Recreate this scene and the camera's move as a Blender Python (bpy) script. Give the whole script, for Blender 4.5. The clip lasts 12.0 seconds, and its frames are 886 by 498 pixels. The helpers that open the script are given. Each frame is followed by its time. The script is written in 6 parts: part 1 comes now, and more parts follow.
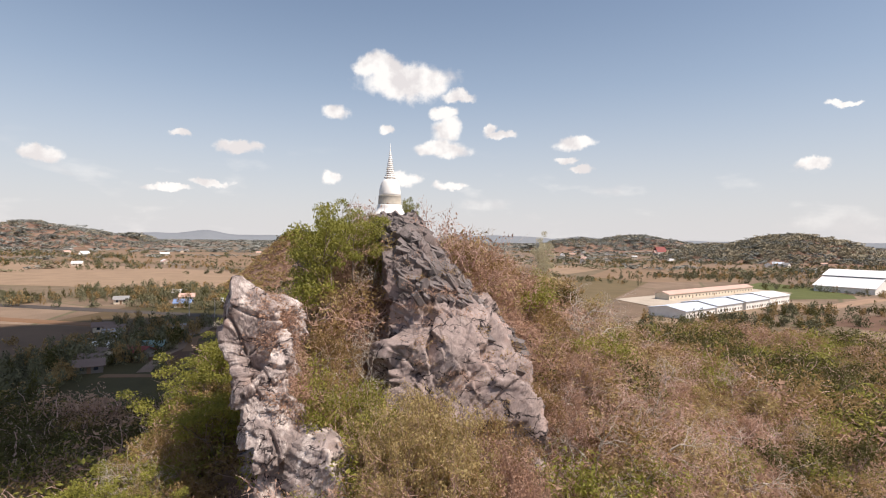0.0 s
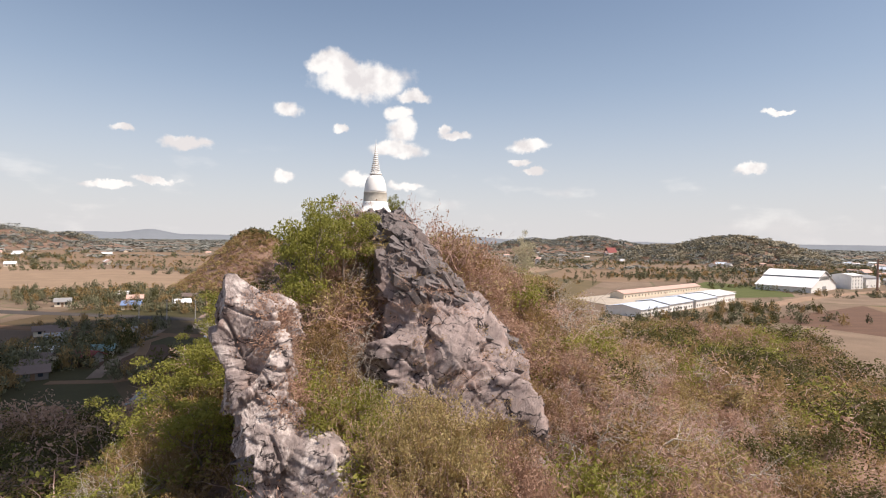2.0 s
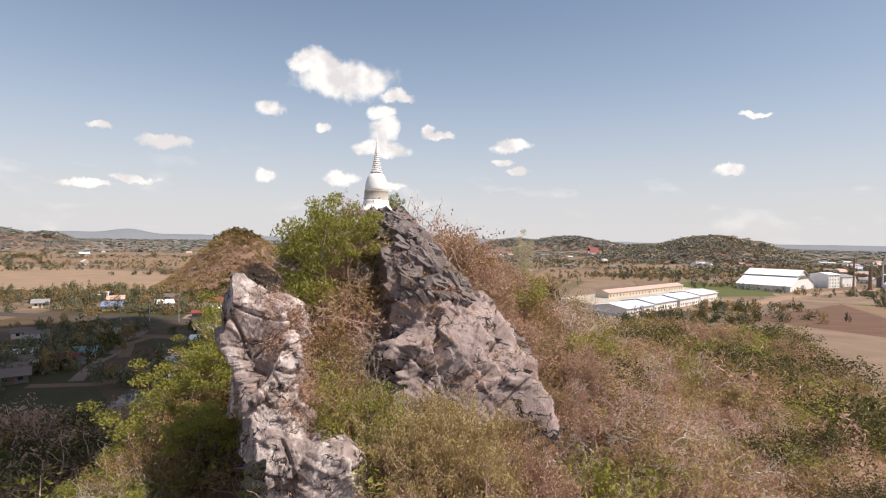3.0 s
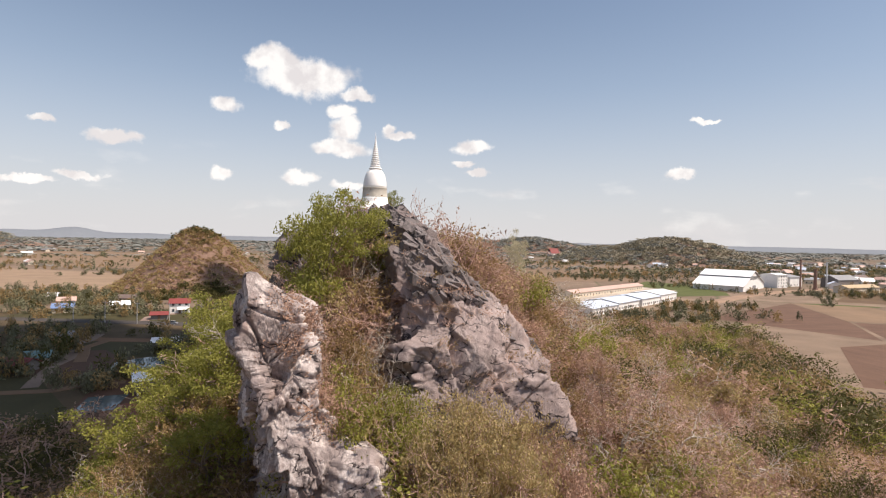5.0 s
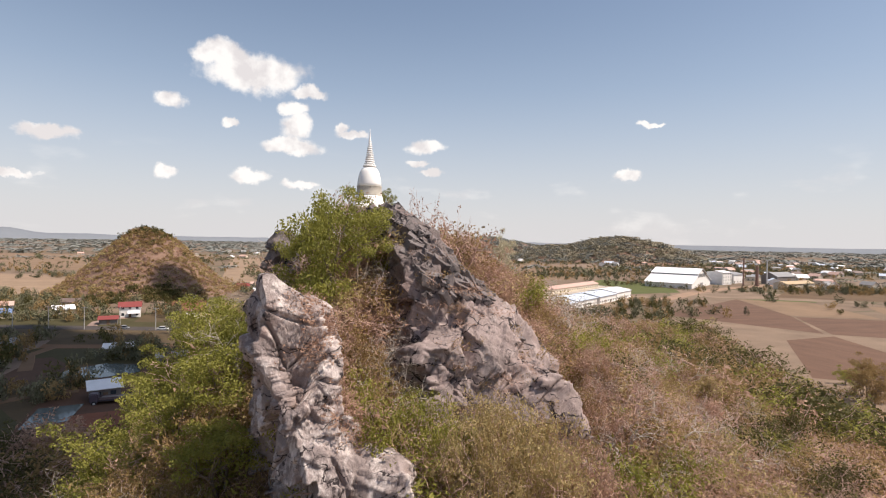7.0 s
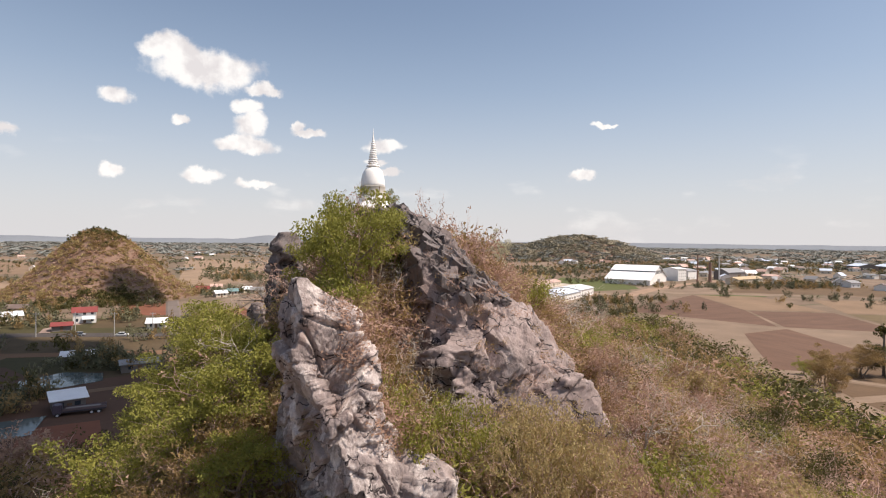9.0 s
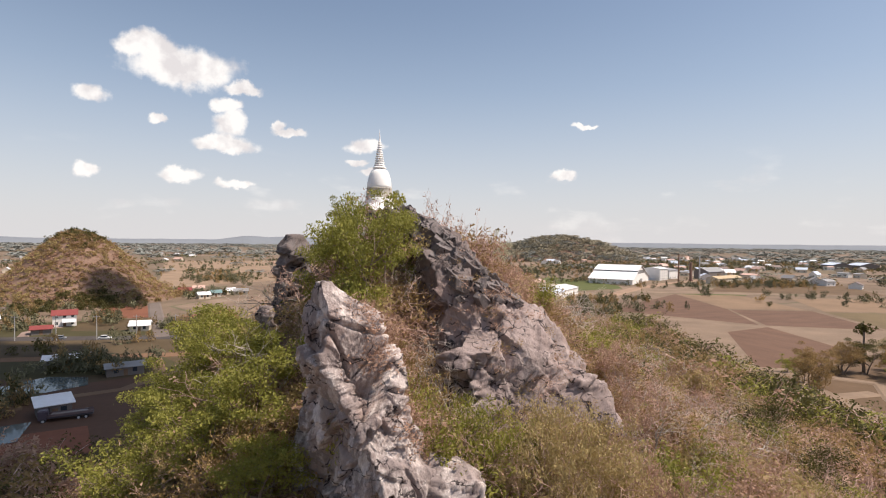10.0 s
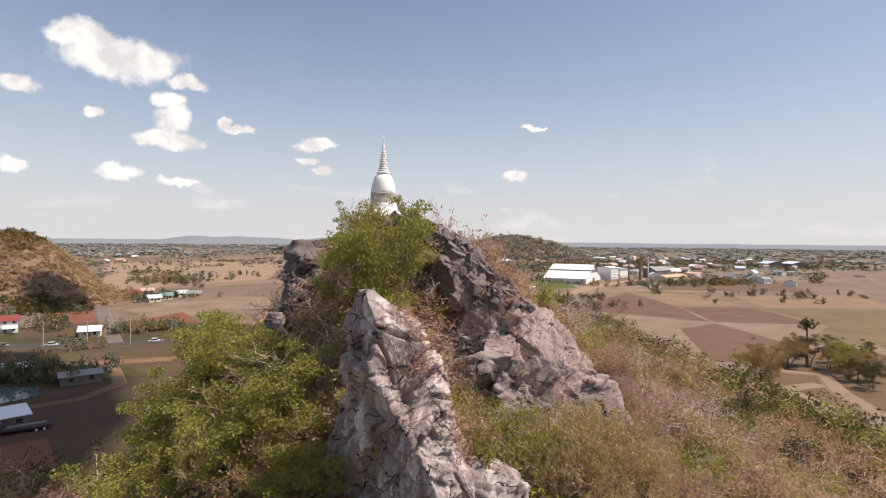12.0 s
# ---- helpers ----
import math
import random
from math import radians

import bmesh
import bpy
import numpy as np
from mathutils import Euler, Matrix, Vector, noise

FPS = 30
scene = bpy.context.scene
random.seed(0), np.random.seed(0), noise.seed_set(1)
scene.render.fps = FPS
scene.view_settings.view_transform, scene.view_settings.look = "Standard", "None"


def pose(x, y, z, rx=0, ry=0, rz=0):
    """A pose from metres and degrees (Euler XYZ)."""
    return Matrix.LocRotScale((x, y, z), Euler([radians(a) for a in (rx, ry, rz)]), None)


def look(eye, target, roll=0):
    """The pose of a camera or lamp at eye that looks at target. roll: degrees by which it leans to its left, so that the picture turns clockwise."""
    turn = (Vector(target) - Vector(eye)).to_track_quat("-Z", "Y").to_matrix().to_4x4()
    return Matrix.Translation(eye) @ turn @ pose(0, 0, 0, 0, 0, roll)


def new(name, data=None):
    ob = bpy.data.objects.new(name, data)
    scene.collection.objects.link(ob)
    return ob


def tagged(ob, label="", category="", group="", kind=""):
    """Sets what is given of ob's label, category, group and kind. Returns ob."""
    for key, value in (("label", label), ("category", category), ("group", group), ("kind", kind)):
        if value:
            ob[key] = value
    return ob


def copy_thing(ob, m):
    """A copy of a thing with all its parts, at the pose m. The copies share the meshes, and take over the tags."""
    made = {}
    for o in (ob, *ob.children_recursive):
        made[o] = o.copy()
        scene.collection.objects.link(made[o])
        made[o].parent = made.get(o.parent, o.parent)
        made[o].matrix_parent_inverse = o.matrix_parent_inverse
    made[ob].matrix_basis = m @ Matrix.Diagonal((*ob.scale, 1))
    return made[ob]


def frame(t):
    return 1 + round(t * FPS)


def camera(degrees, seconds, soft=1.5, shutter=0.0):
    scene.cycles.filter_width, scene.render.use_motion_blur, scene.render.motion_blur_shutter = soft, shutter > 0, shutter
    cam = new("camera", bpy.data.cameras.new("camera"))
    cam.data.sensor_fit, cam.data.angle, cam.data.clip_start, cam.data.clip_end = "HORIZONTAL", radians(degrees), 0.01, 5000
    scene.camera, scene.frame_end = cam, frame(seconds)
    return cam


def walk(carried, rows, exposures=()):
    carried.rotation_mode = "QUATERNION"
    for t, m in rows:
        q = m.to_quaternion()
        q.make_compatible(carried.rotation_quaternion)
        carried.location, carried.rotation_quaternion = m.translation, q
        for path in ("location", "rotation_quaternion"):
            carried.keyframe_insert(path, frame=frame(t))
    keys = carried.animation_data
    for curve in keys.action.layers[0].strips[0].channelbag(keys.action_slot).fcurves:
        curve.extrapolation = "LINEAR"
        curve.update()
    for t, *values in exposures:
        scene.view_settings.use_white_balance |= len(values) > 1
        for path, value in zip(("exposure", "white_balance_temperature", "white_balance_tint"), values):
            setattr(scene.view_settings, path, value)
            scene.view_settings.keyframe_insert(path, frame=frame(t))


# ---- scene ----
# The drone's path: seconds, place in metres, heading, pitch and lean in degrees.
cam = camera(78.5, 12.0, soft=1.1)
PATH = [
    (0.0, -0.031, 0.008, 38.736, 0.00, -1.19, 0.70),
    (0.5, -0.849, 0.113, 38.653, -0.92, -1.19, 0.80),
    (1.0, -1.740, 0.335, 38.573, -2.17, -1.18, 0.86),
    (1.5, -2.685, 0.643, 38.496, -3.57, -1.12, 0.94),
    (2.0, -3.668, 1.016, 38.420, -4.77, -1.08, 0.90),
    (2.5, -4.676, 1.434, 38.346, -5.68, -1.06, 0.89),
    (3.0, -5.700, 1.882, 38.275, -6.54, -1.06, 0.92),
    (5.0, -9.853, 3.783, 38.024, -10.70, -0.93, 1.21),
    (5.5, -10.897, 4.260, 37.977, -12.02, -0.91, 1.19),
    (6.0, -11.946, 4.734, 37.938, -13.46, -0.86, 1.14),
    (6.5, -13.004, 5.205, 37.909, -14.57, -0.88, 1.12),
    (7.0, -14.074, 5.673, 37.892, -15.53, -0.86, 1.06),
    (9.0, -18.558, 7.529, 37.969, -19.83, -0.86, 0.64),
    (9.5, -19.750, 7.983, 38.030, -20.80, -0.82, 0.61),
    (10.0, -20.974, 8.425, 38.108, -21.72, -0.82, 0.53),
    (10.5, -22.232, 8.848, 38.204, -23.26, -0.81, 0.62),
    (11.0, -23.522, 9.241, 38.317, -24.42, -0.77, 0.58),
    (11.5, -24.840, 9.591, 38.448, -25.44, -0.82, 0.52),
    (12.0, -26.181, 9.879, 38.593, -26.74, -0.80, 0.49),
]


def flown(x, y, z, yaw, pitch, lean):
    a, b = radians(yaw), radians(pitch)
    return look((x, y, z), (x - math.sin(a) * math.cos(b), y + math.cos(a) * math.cos(b), z + math.sin(b)), lean)


walk(cam, [(t, flown(*row)) for t, *row in PATH])

# ---- daylight ----
SUN = Vector((0.46, -0.24, 0.855)).normalized()
sun = new("sun", bpy.data.lights.new("sun", "SUN"))
sun.matrix_world = look((0, 0, 200), Vector((0, 0, 200)) - SUN)
sun.data.energy, sun.data.angle, sun.data.color = 4.9, radians(0.6), (1.0, 0.875, 0.765)
scene.view_settings.exposure = 0.35

world = bpy.data.worlds.new("sky")
scene.world = world
world.use_nodes = True
wn, wl = world.node_tree.nodes, world.node_tree.links
wn.clear()


def link(tree, a, b):
    tree.links.new(a, b)


sky = wn.new("ShaderNodeTexSky")
sky.sky_type, sky.sun_disc = "NISHITA", False
sky.sun_elevation, sky.sun_rotation = math.asin(SUN.z), math.atan2(SUN.x, SUN.y)
sky.air_density, sky.dust_density, sky.ozone_density, sky.altitude = 1.0, 1.6, 1.0, 60

# Fair-weather cumulus: heading and height over the horizon, half width and half height, in degrees.
CLOUDS = [
    (-3.9, 15.9, 5.3, 1.9), (-6.5, 17.0, 2.6, 1.6), (1.4, 14.6, 1.5, 0.7), (-8.2, 16.8, 1.5, 1.2), (-11.3, 12.7, 1.5, 0.8), (-20.5, 8.7, 2.6, 0.7), (-0.3, 9.2, 3.2, 0.9),
    (0.3, 11.2, 1.6, 1.6), (-0.1, 13.0, 1.4, 0.8), (5.8, 10.6, 2.0, 0.5), (4.6, 11.2, 0.7, 0.8), (13.7, 9.6, 2.2, 0.8), (12.7, 8.0, 1.3, 0.4),
    (13.9, 7.0, 1.5, 0.5), (34.3, 6.7, 1.6, 0.5), (36.0, 11.7, 1.3, 0.3), (-6.0, 11.1, 0.8, 0.6), (-23.2, 5.3, 2.2, 0.4), (-26.4, 4.5, 1.7, 0.3),
    (-11.7, 6.1, 1.1, 0.7), (-4.2, 6.0, 2.0, 0.7), (0.9, 5.4, 1.9, 0.5), (-36.8, 6.8, 2.0, 0.9), (-25.8, 9.5, 1.1, 0.4), (-27.5, 4.4, 1.8, 0.4),
]
geo = wn.new("ShaderNodeTexCoord")
nz = wn.new("ShaderNodeTexNoise")
nz.inputs["Scale"].default_value, nz.inputs["Detail"].default_value, nz.inputs["Roughness"].default_value = 11, 9, 0.66
wl.new(geo.outputs["Generated"], nz.inputs["Vector"])
off = wn.new("ShaderNodeVectorMath")
off.operation = "MULTIPLY_ADD"
off.inputs[1].default_value, off.inputs[2].default_value = (0.06, 0.06, 0.055), (-0.03, -0.03, -0.0275)
wl.new(nz.outputs["Color"], off.inputs[0])
puffed = wn.new("ShaderNodeVectorMath")
wl.new(geo.outputs["Generated"], puffed.inputs[0])
wl.new(off.outputs[0], puffed.inputs[1])
near = None
for az, el, w, h in CLOUDS:
    a, e = radians(az), radians(el)
    mp = wn.new("ShaderNodeMapping")
    mp.vector_type = "TEXTURE"
    mp.inputs["Location"].default_value = (math.sin(a) * math.cos(e), math.cos(a) * math.cos(e), math.sin(e))
    mp.inputs["Rotation"].default_value = (e, 0, -a)
    mp.inputs["Scale"].default_value = (math.tan(radians(w)), 0.6, math.tan(radians(h)))
    wl.new(puffed.outputs[0], mp.inputs["Vector"])
    ln = wn.new("ShaderNodeVectorMath")
    ln.operation = "LENGTH"
    wl.new(mp.outputs[0], ln.inputs[0])
    if near is None:
        near = ln.outputs["Value"]
    else:
        mn = wn.new("ShaderNodeMath")
        mn.operation = "MINIMUM"
        wl.new(near, mn.inputs[0])
        wl.new(ln.outputs["Value"], mn.inputs[1])
        near = mn.outputs[0]
fray = wn.new("ShaderNodeTexNoise")
fray.inputs["Scale"].default_value, fray.inputs["Detail"].default_value, fray.inputs["Roughness"].default_value = 30, 8, 0.52
wl.new(geo.outputs["Generated"], fray.inputs["Vector"])
frayed = wn.new("ShaderNodeMath")
frayed.operation = "MULTIPLY_ADD"
frayed.inputs[1].default_value = 1.1
wl.new(fray.outputs["Fac"], frayed.inputs[0])
wl.new(near, frayed.inputs[2])
near = frayed.outputs[0]
cover = wn.new("ShaderNodeMapRange")
cover.interpolation_type = "SMOOTHSTEP"
for k, v in (("From Min", 1.64), ("From Max", 1.14), ("To Min", 0.0), ("To Max", 0.92)):
    cover.inputs[k].default_value = v
wl.new(near, cover.inputs["Value"])
# The heaps are bright towards the sun and greyer at the foot.
lit = wn.new("ShaderNodeVectorMath")
lit.inputs[1].default_value = (0.012, -0.004, 0.024)
wl.new(geo.outputs["Generated"], lit.inputs[0])
puff = []
for src in (geo.outputs["Generated"], lit.outputs[0]):
    n = wn.new("ShaderNodeTexNoise")
    n.inputs["Scale"].default_value, n.inputs["Detail"].default_value, n.inputs["Roughness"].default_value = 17, 5, 0.55
    wl.new(src, n.inputs["Vector"])
    puff.append(n.outputs["Fac"])
slope = wn.new("ShaderNodeMath")
slope.operation = "SUBTRACT"
wl.new(puff[0], slope.inputs[0])
wl.new(puff[1], slope.inputs[1])
glow = wn.new("ShaderNodeMapRange")
glow.inputs["From Min"].default_value, glow.inputs["From Max"].default_value = -0.16, 0.12
wl.new(slope.outputs[0], glow.inputs["Value"])
tone = wn.new("ShaderNodeValToRGB")
tone.color_ramp.elements[0].position, tone.color_ramp.elements[0].color = 0.1, (7.5, 7.0, 6.9, 1)
tone.color_ramp.elements[1].position, tone.color_ramp.elements[1].color = 0.75, (9.7, 9.25, 8.9, 1)
wl.new(glow.outputs[0], tone.inputs["Fac"])
# Faint scraps of cloud low over the horizon.
flat_ = wn.new("ShaderNodeMapping")
flat_.inputs["Scale"].default_value = (9, 9, 26)
wl.new(geo.outputs["Generated"], flat_.inputs["Vector"])
scrap = wn.new("ShaderNodeTexNoise")
scrap.inputs["Scale"].default_value, scrap.inputs["Detail"].default_value, scrap.inputs["Roughness"].default_value = 1.0, 6, 0.5
wl.new(flat_.outputs[0], scrap.inputs["Vector"])
thin = wn.new("ShaderNodeMapRange")
thin.interpolation_type = "SMOOTHSTEP"
for k, v in (("From Min", 0.55), ("From Max", 0.74), ("To Min", 0.0), ("To Max", 0.34)):
    thin.inputs[k].default_value = v
wl.new(scrap.outputs["Fac"], thin.inputs["Value"])
high = wn.new("ShaderNodeSeparateXYZ")
wl.new(geo.outputs["Generated"], high.inputs[0])
low = wn.new("ShaderNodeMapRange")
for k, v in (("From Min", 0.16), ("From Max", 0.09), ("To Min", 0.0), ("To Max", 1.0)):
    low.inputs[k].default_value = v
wl.new(high.outputs["Z"], low.inputs["Value"])
scraps = wn.new("ShaderNodeMath")
scraps.operation = "MULTIPLY"
wl.new(thin.outputs[0], scraps.inputs[0])
wl.new(low.outputs[0], scraps.inputs[1])
clouded = wn.new("ShaderNodeMath")
clouded.operation = "MAXIMUM"
wl.new(cover.outputs[0], clouded.inputs[0])
wl.new(scraps.outputs[0], clouded.inputs[1])
# Dust haze pales the sky towards the horizon.
part_z = wn.new("ShaderNodeSeparateXYZ")
wl.new(geo.outputs["Generated"], part_z.inputs[0])
dust = wn.new("ShaderNodeMapRange")
dust.interpolation_type = "SMOOTHSTEP"
for k, v in (("From Min", -0.12), ("From Max", 0.46), ("To Min", 1.0), ("To Max", 0.12)):
    dust.inputs[k].default_value = v
wl.new(part_z.outputs["Z"], dust.inputs["Value"])
veil = wn.new("ShaderNodeValToRGB")
veil.color_ramp.elements[0].position, veil.color_ramp.elements[0].color = 0.35, (5.25, 5.9, 6.95, 1)
veil.color_ramp.elements[1].position, veil.color_ramp.elements[1].color = 0.92, (7.0, 6.75, 6.8, 1)
wl.new(dust.outputs[0], veil.inputs["Fac"])
hazy = wn.new("ShaderNodeMix")
hazy.data_type = "RGBA"
wl.new(veil.outputs[0], hazy.inputs["B"])
wl.new(dust.outputs[0], hazy.inputs["Factor"])
wl.new(sky.outputs[0], hazy.inputs["A"])
mixed = wn.new("ShaderNodeMix")
mixed.data_type = "RGBA"
wl.new(clouded.outputs[0], mixed.inputs["Factor"])
wl.new(hazy.outputs["Result"], mixed.inputs["A"])
wl.new(tone.outputs[0], mixed.inputs["B"])
back = wn.new("ShaderNodeBackground")
back.inputs["Strength"].default_value = 0.089
wl.new(mixed.outputs["Result"], back.inputs["Color"])
wl.new(back.outputs[0], wn.new("ShaderNodeOutputWorld").inputs[0])


# ---- materials ----
def surface(name, stops, scale=1.0, fine=8.0, rough=0.9, bump=0.3, depth=0.05, metal=0.0, stretch=(1, 1, 1), where="Object", blend=0.35, through_light=0.0):
    """A procedural surface: a colour ramp over coarse and fine noise, with fine relief."""
    m = bpy.data.materials.new(name)
    m.use_nodes = True
    t = m.node_tree
    t.nodes.clear()
    out, sh = t.nodes.new("ShaderNodeOutputMaterial"), t.nodes.new("ShaderNodeBsdfPrincipled")
    co, mp = t.nodes.new("ShaderNodeTexCoord"), t.nodes.new("ShaderNodeMapping")
    mp.inputs["Scale"].default_value = stretch
    if where == "World":
        link(t, t.nodes.new("ShaderNodeNewGeometry").outputs["Position"], mp.inputs["Vector"])
    else:
        link(t, co.outputs["Object"], mp.inputs["Vector"])
    big, small = t.nodes.new("ShaderNodeTexNoise"), t.nodes.new("ShaderNodeTexNoise")
    for n, s, d in ((big, scale, 4), (small, fine, 6)):
        n.inputs["Scale"].default_value, n.inputs["Detail"].default_value, n.inputs["Roughness"].default_value = s, d, 0.6
        link(t, mp.outputs[0], n.inputs["Vector"])
    mx = t.nodes.new("ShaderNodeMix")
    mx.inputs["Factor"].default_value = blend
    link(t, big.outputs["Fac"], mx.inputs["A"])
    link(t, small.outputs["Fac"], mx.inputs["B"])
    rp = t.nodes.new("ShaderNodeValToRGB")
    while len(rp.color_ramp.elements) < len(stops):
        rp.color_ramp.elements.new(0.5)
    for e, (p, c) in zip(rp.color_ramp.elements, stops):
        e.position, e.color = p, (*c, 1)
    link(t, mx.outputs["Result"], rp.inputs["Fac"])
    link(t, rp.outputs[0], sh.inputs["Base Color"])
    sh.inputs["Roughness"].default_value, sh.inputs["Metallic"].default_value = rough, metal
    sh.inputs["Specular IOR Level"].default_value = 0.25
    if bump:
        bp = t.nodes.new("ShaderNodeBump")
        bp.inputs["Strength"].default_value, bp.inputs["Distance"].default_value = bump, depth
        link(t, small.outputs["Fac"], bp.inputs["Height"])
        link(t, bp.outputs[0], sh.inputs["Normal"])
    if through_light:
        tr, ad = t.nodes.new("ShaderNodeBsdfTranslucent"), t.nodes.new("ShaderNodeMixShader")
        link(t, rp.outputs[0], tr.inputs["Color"])
        ad.inputs[0].default_value = through_light
        link(t, sh.outputs[0], ad.inputs[1])
        link(t, tr.outputs[0], ad.inputs[2])
        link(t, ad.outputs[0], out.inputs[0])
    else:
        link(t, sh.outputs[0], out.inputs[0])
    return m


def shades(c, lo=0.7, hi=1.3):
    return [(0.3, tuple(v * lo for v in c)), (0.7, tuple(min(v * hi, 0.95) for v in c))]


def leaf(name, dark, mid, light):
    return surface(name, [(0.32, dark), (0.5, mid), (0.68, light)], 0.35, 3.0, 0.7, 0, where="World", through_light=0.42, blend=0.5)


def limestone(name, grey, pale, dark, white_amount=0.5, crest=None):
    """Bare limestone: grey body, pale lichen patches, dark water streaks and fine cracks."""
    m = bpy.data.materials.new(name)
    m.use_nodes = True
    t = m.node_tree
    t.nodes.clear()
    out, sh = t.nodes.new("ShaderNodeOutputMaterial"), t.nodes.new("ShaderNodeBsdfPrincipled")
    pos = t.nodes.new("ShaderNodeNewGeometry").outputs["Position"]

    def cloudy(scale, stretch, detail, lo, hi, rough=0.65):
        mp, n, r = t.nodes.new("ShaderNodeMapping"), t.nodes.new("ShaderNodeTexNoise"), t.nodes.new("ShaderNodeMapRange")
        mp.inputs["Scale"].default_value = stretch
        mp.inputs["Rotation"].default_value = (0.2, 0.35, 0.3)
        link(t, pos, mp.inputs["Vector"])
        link(t, mp.outputs[0], n.inputs["Vector"])
        n.inputs["Scale"].default_value, n.inputs["Detail"].default_value, n.inputs["Roughness"].default_value = scale, detail, rough
        r.inputs["From Min"].default_value, r.inputs["From Max"].default_value = lo, hi
        link(t, n.outputs["Fac"], r.inputs["Value"])
        return r.outputs[0], n.outputs["Fac"]

    def over(fac, under, colour):
        mx = t.nodes.new("ShaderNodeMix")
        mx.data_type = "RGBA"
        link(t, fac, mx.inputs["Factor"])
        if isinstance(under, tuple):
            mx.inputs["A"].default_value = (*under, 1)
        else:
            link(t, under, mx.inputs["A"])
        mx.inputs["B"].default_value = (*colour, 1)
        return mx.outputs["Result"]

    body = over(cloudy(0.5, (1, 1, 0.6), 8, 0.35, 0.65)[0], tuple(v * 0.7 for v in grey), tuple(v * 1.25 for v in grey))
    body = over(cloudy(0.18, (1, 1, 1), 5, 0.54, 0.8)[0], body, (grey[0] * 1.10, grey[1] * 0.94, grey[2] * 0.86))
    body = over(cloudy(0.75, (1, 1, 0.45), 9, 0.58 - 0.12 * white_amount, 0.78 - 0.12 * white_amount, 0.72)[0], body, pale)
    body = over(cloudy(1.1, (1, 1, 0.16), 7, 0.60, 0.70, 0.7)[0], body, tuple(v * 1.6 for v in dark))
    if crest:
        # black lichen on the oldest, highest stone
        px, wave, up_, part_ = t.nodes.new("ShaderNodeSeparateXYZ"), cloudy(0.35, (1, 1, 1), 6, 0.0, 1.0)[0], t.nodes.new("ShaderNodeMath"), t.nodes.new("ShaderNodeMapRange")
        link(t, pos, px.inputs[0])
        up_.operation = "MULTIPLY_ADD"
        up_.inputs[1].default_value = 14.0
        link(t, wave, up_.inputs[0])
        link(t, px.outputs["Z"], up_.inputs[2])
        part_.inputs["From Min"].default_value, part_.inputs["From Max"].default_value, part_.inputs["To Max"].default_value = crest + 6.5, crest + 9.0, 0.72
        link(t, up_.outputs[0], part_.inputs["Value"])
        body = over(part_.outputs[0], body, (0.125, 0.104, 0.10))
    grain = cloudy(7.0, (1, 1, 0.8), 8, 0.3, 0.7)[1]
    body = over(cloudy(3.2, (1, 1, 0.5), 8, 0.60, 0.76, 0.72)[0], body, tuple(v * 2.2 for v in dark))
    warp, wadd = t.nodes.new("ShaderNodeTexNoise"), t.nodes.new("ShaderNodeVectorMath")
    warp.inputs["Scale"].default_value, warp.inputs["Detail"].default_value = 0.9, 5
    link(t, pos, warp.inputs["Vector"])
    wadd.operation = "MULTIPLY_ADD"
    wadd.inputs[1].default_value = (1.8, 1.8, 1.4)
    link(t, warp.outputs["Color"], wadd.inputs[0])
    link(t, pos, wadd.inputs[2])
    for scale, width, squash in ((0.20, 0.022, (0.9, 0.9, 1.6)), (0.44, 0.030, (0.8, 0.8, 1.7))):
        vm, vo, vr = t.nodes.new("ShaderNodeMapping"), t.nodes.new("ShaderNodeTexVoronoi"), t.nodes.new("ShaderNodeMapRange")
        vm.inputs["Scale"].default_value, vm.inputs["Rotation"].default_value = squash, (0.25, 0.4, 0.2)
        vo.feature = "DISTANCE_TO_EDGE"
        vo.inputs["Scale"].default_value = scale
        link(t, wadd.outputs[0], vm.inputs["Vector"])
        link(t, vm.outputs[0], vo.inputs["Vector"])
        vr.inputs["From Min"].default_value, vr.inputs["From Max"].default_value, vr.inputs["To Min"].default_value, vr.inputs["To Max"].default_value = width * 0.4, width, 1.0, 0.0
        link(t, vo.outputs["Distance"], vr.inputs["Value"])
        gate, mul = cloudy(0.5 + scale * 0.4, (1, 1, 1), 5, 0.47, 0.57)[0], t.nodes.new("ShaderNodeMath")
        mul.operation = "MULTIPLY"
        link(t, vr.outputs[0], mul.inputs[0])
        link(t, gate, mul.inputs[1])
        body = over(mul.outputs[0], body, tuple(v * 0.55 for v in dark))
    link(t, body, sh.inputs["Base Color"])
    sh.inputs["Roughness"].default_value, sh.inputs["Specular IOR Level"].default_value = 0.95, 0.2
    crack, cm = t.nodes.new("ShaderNodeTexVoronoi"), t.nodes.new("ShaderNodeMapping")
    crack.feature = "DISTANCE_TO_EDGE"
    cm.inputs["Scale"].default_value, cm.inputs["Rotation"].default_value = (1.0, 1.0, 0.55), (0.3, 0.4, 0.2)
    link(t, pos, cm.inputs["Vector"])
    link(t, cm.outputs[0], crack.inputs["Vector"])
    crack.inputs["Scale"].default_value = 2.6
    cr = t.nodes.new("ShaderNodeMapRange")
    cr.inputs["From Max"].default_value = 0.06
    link(t, crack.outputs["Distance"], cr.inputs["Value"])
    hsum = t.nodes.new("ShaderNodeMath")
    hsum.operation = "MULTIPLY_ADD"
    hsum.inputs[1].default_value = 0.12
    link(t, cr.outputs[0], hsum.inputs[0])
    link(t, grain, hsum.inputs[2])
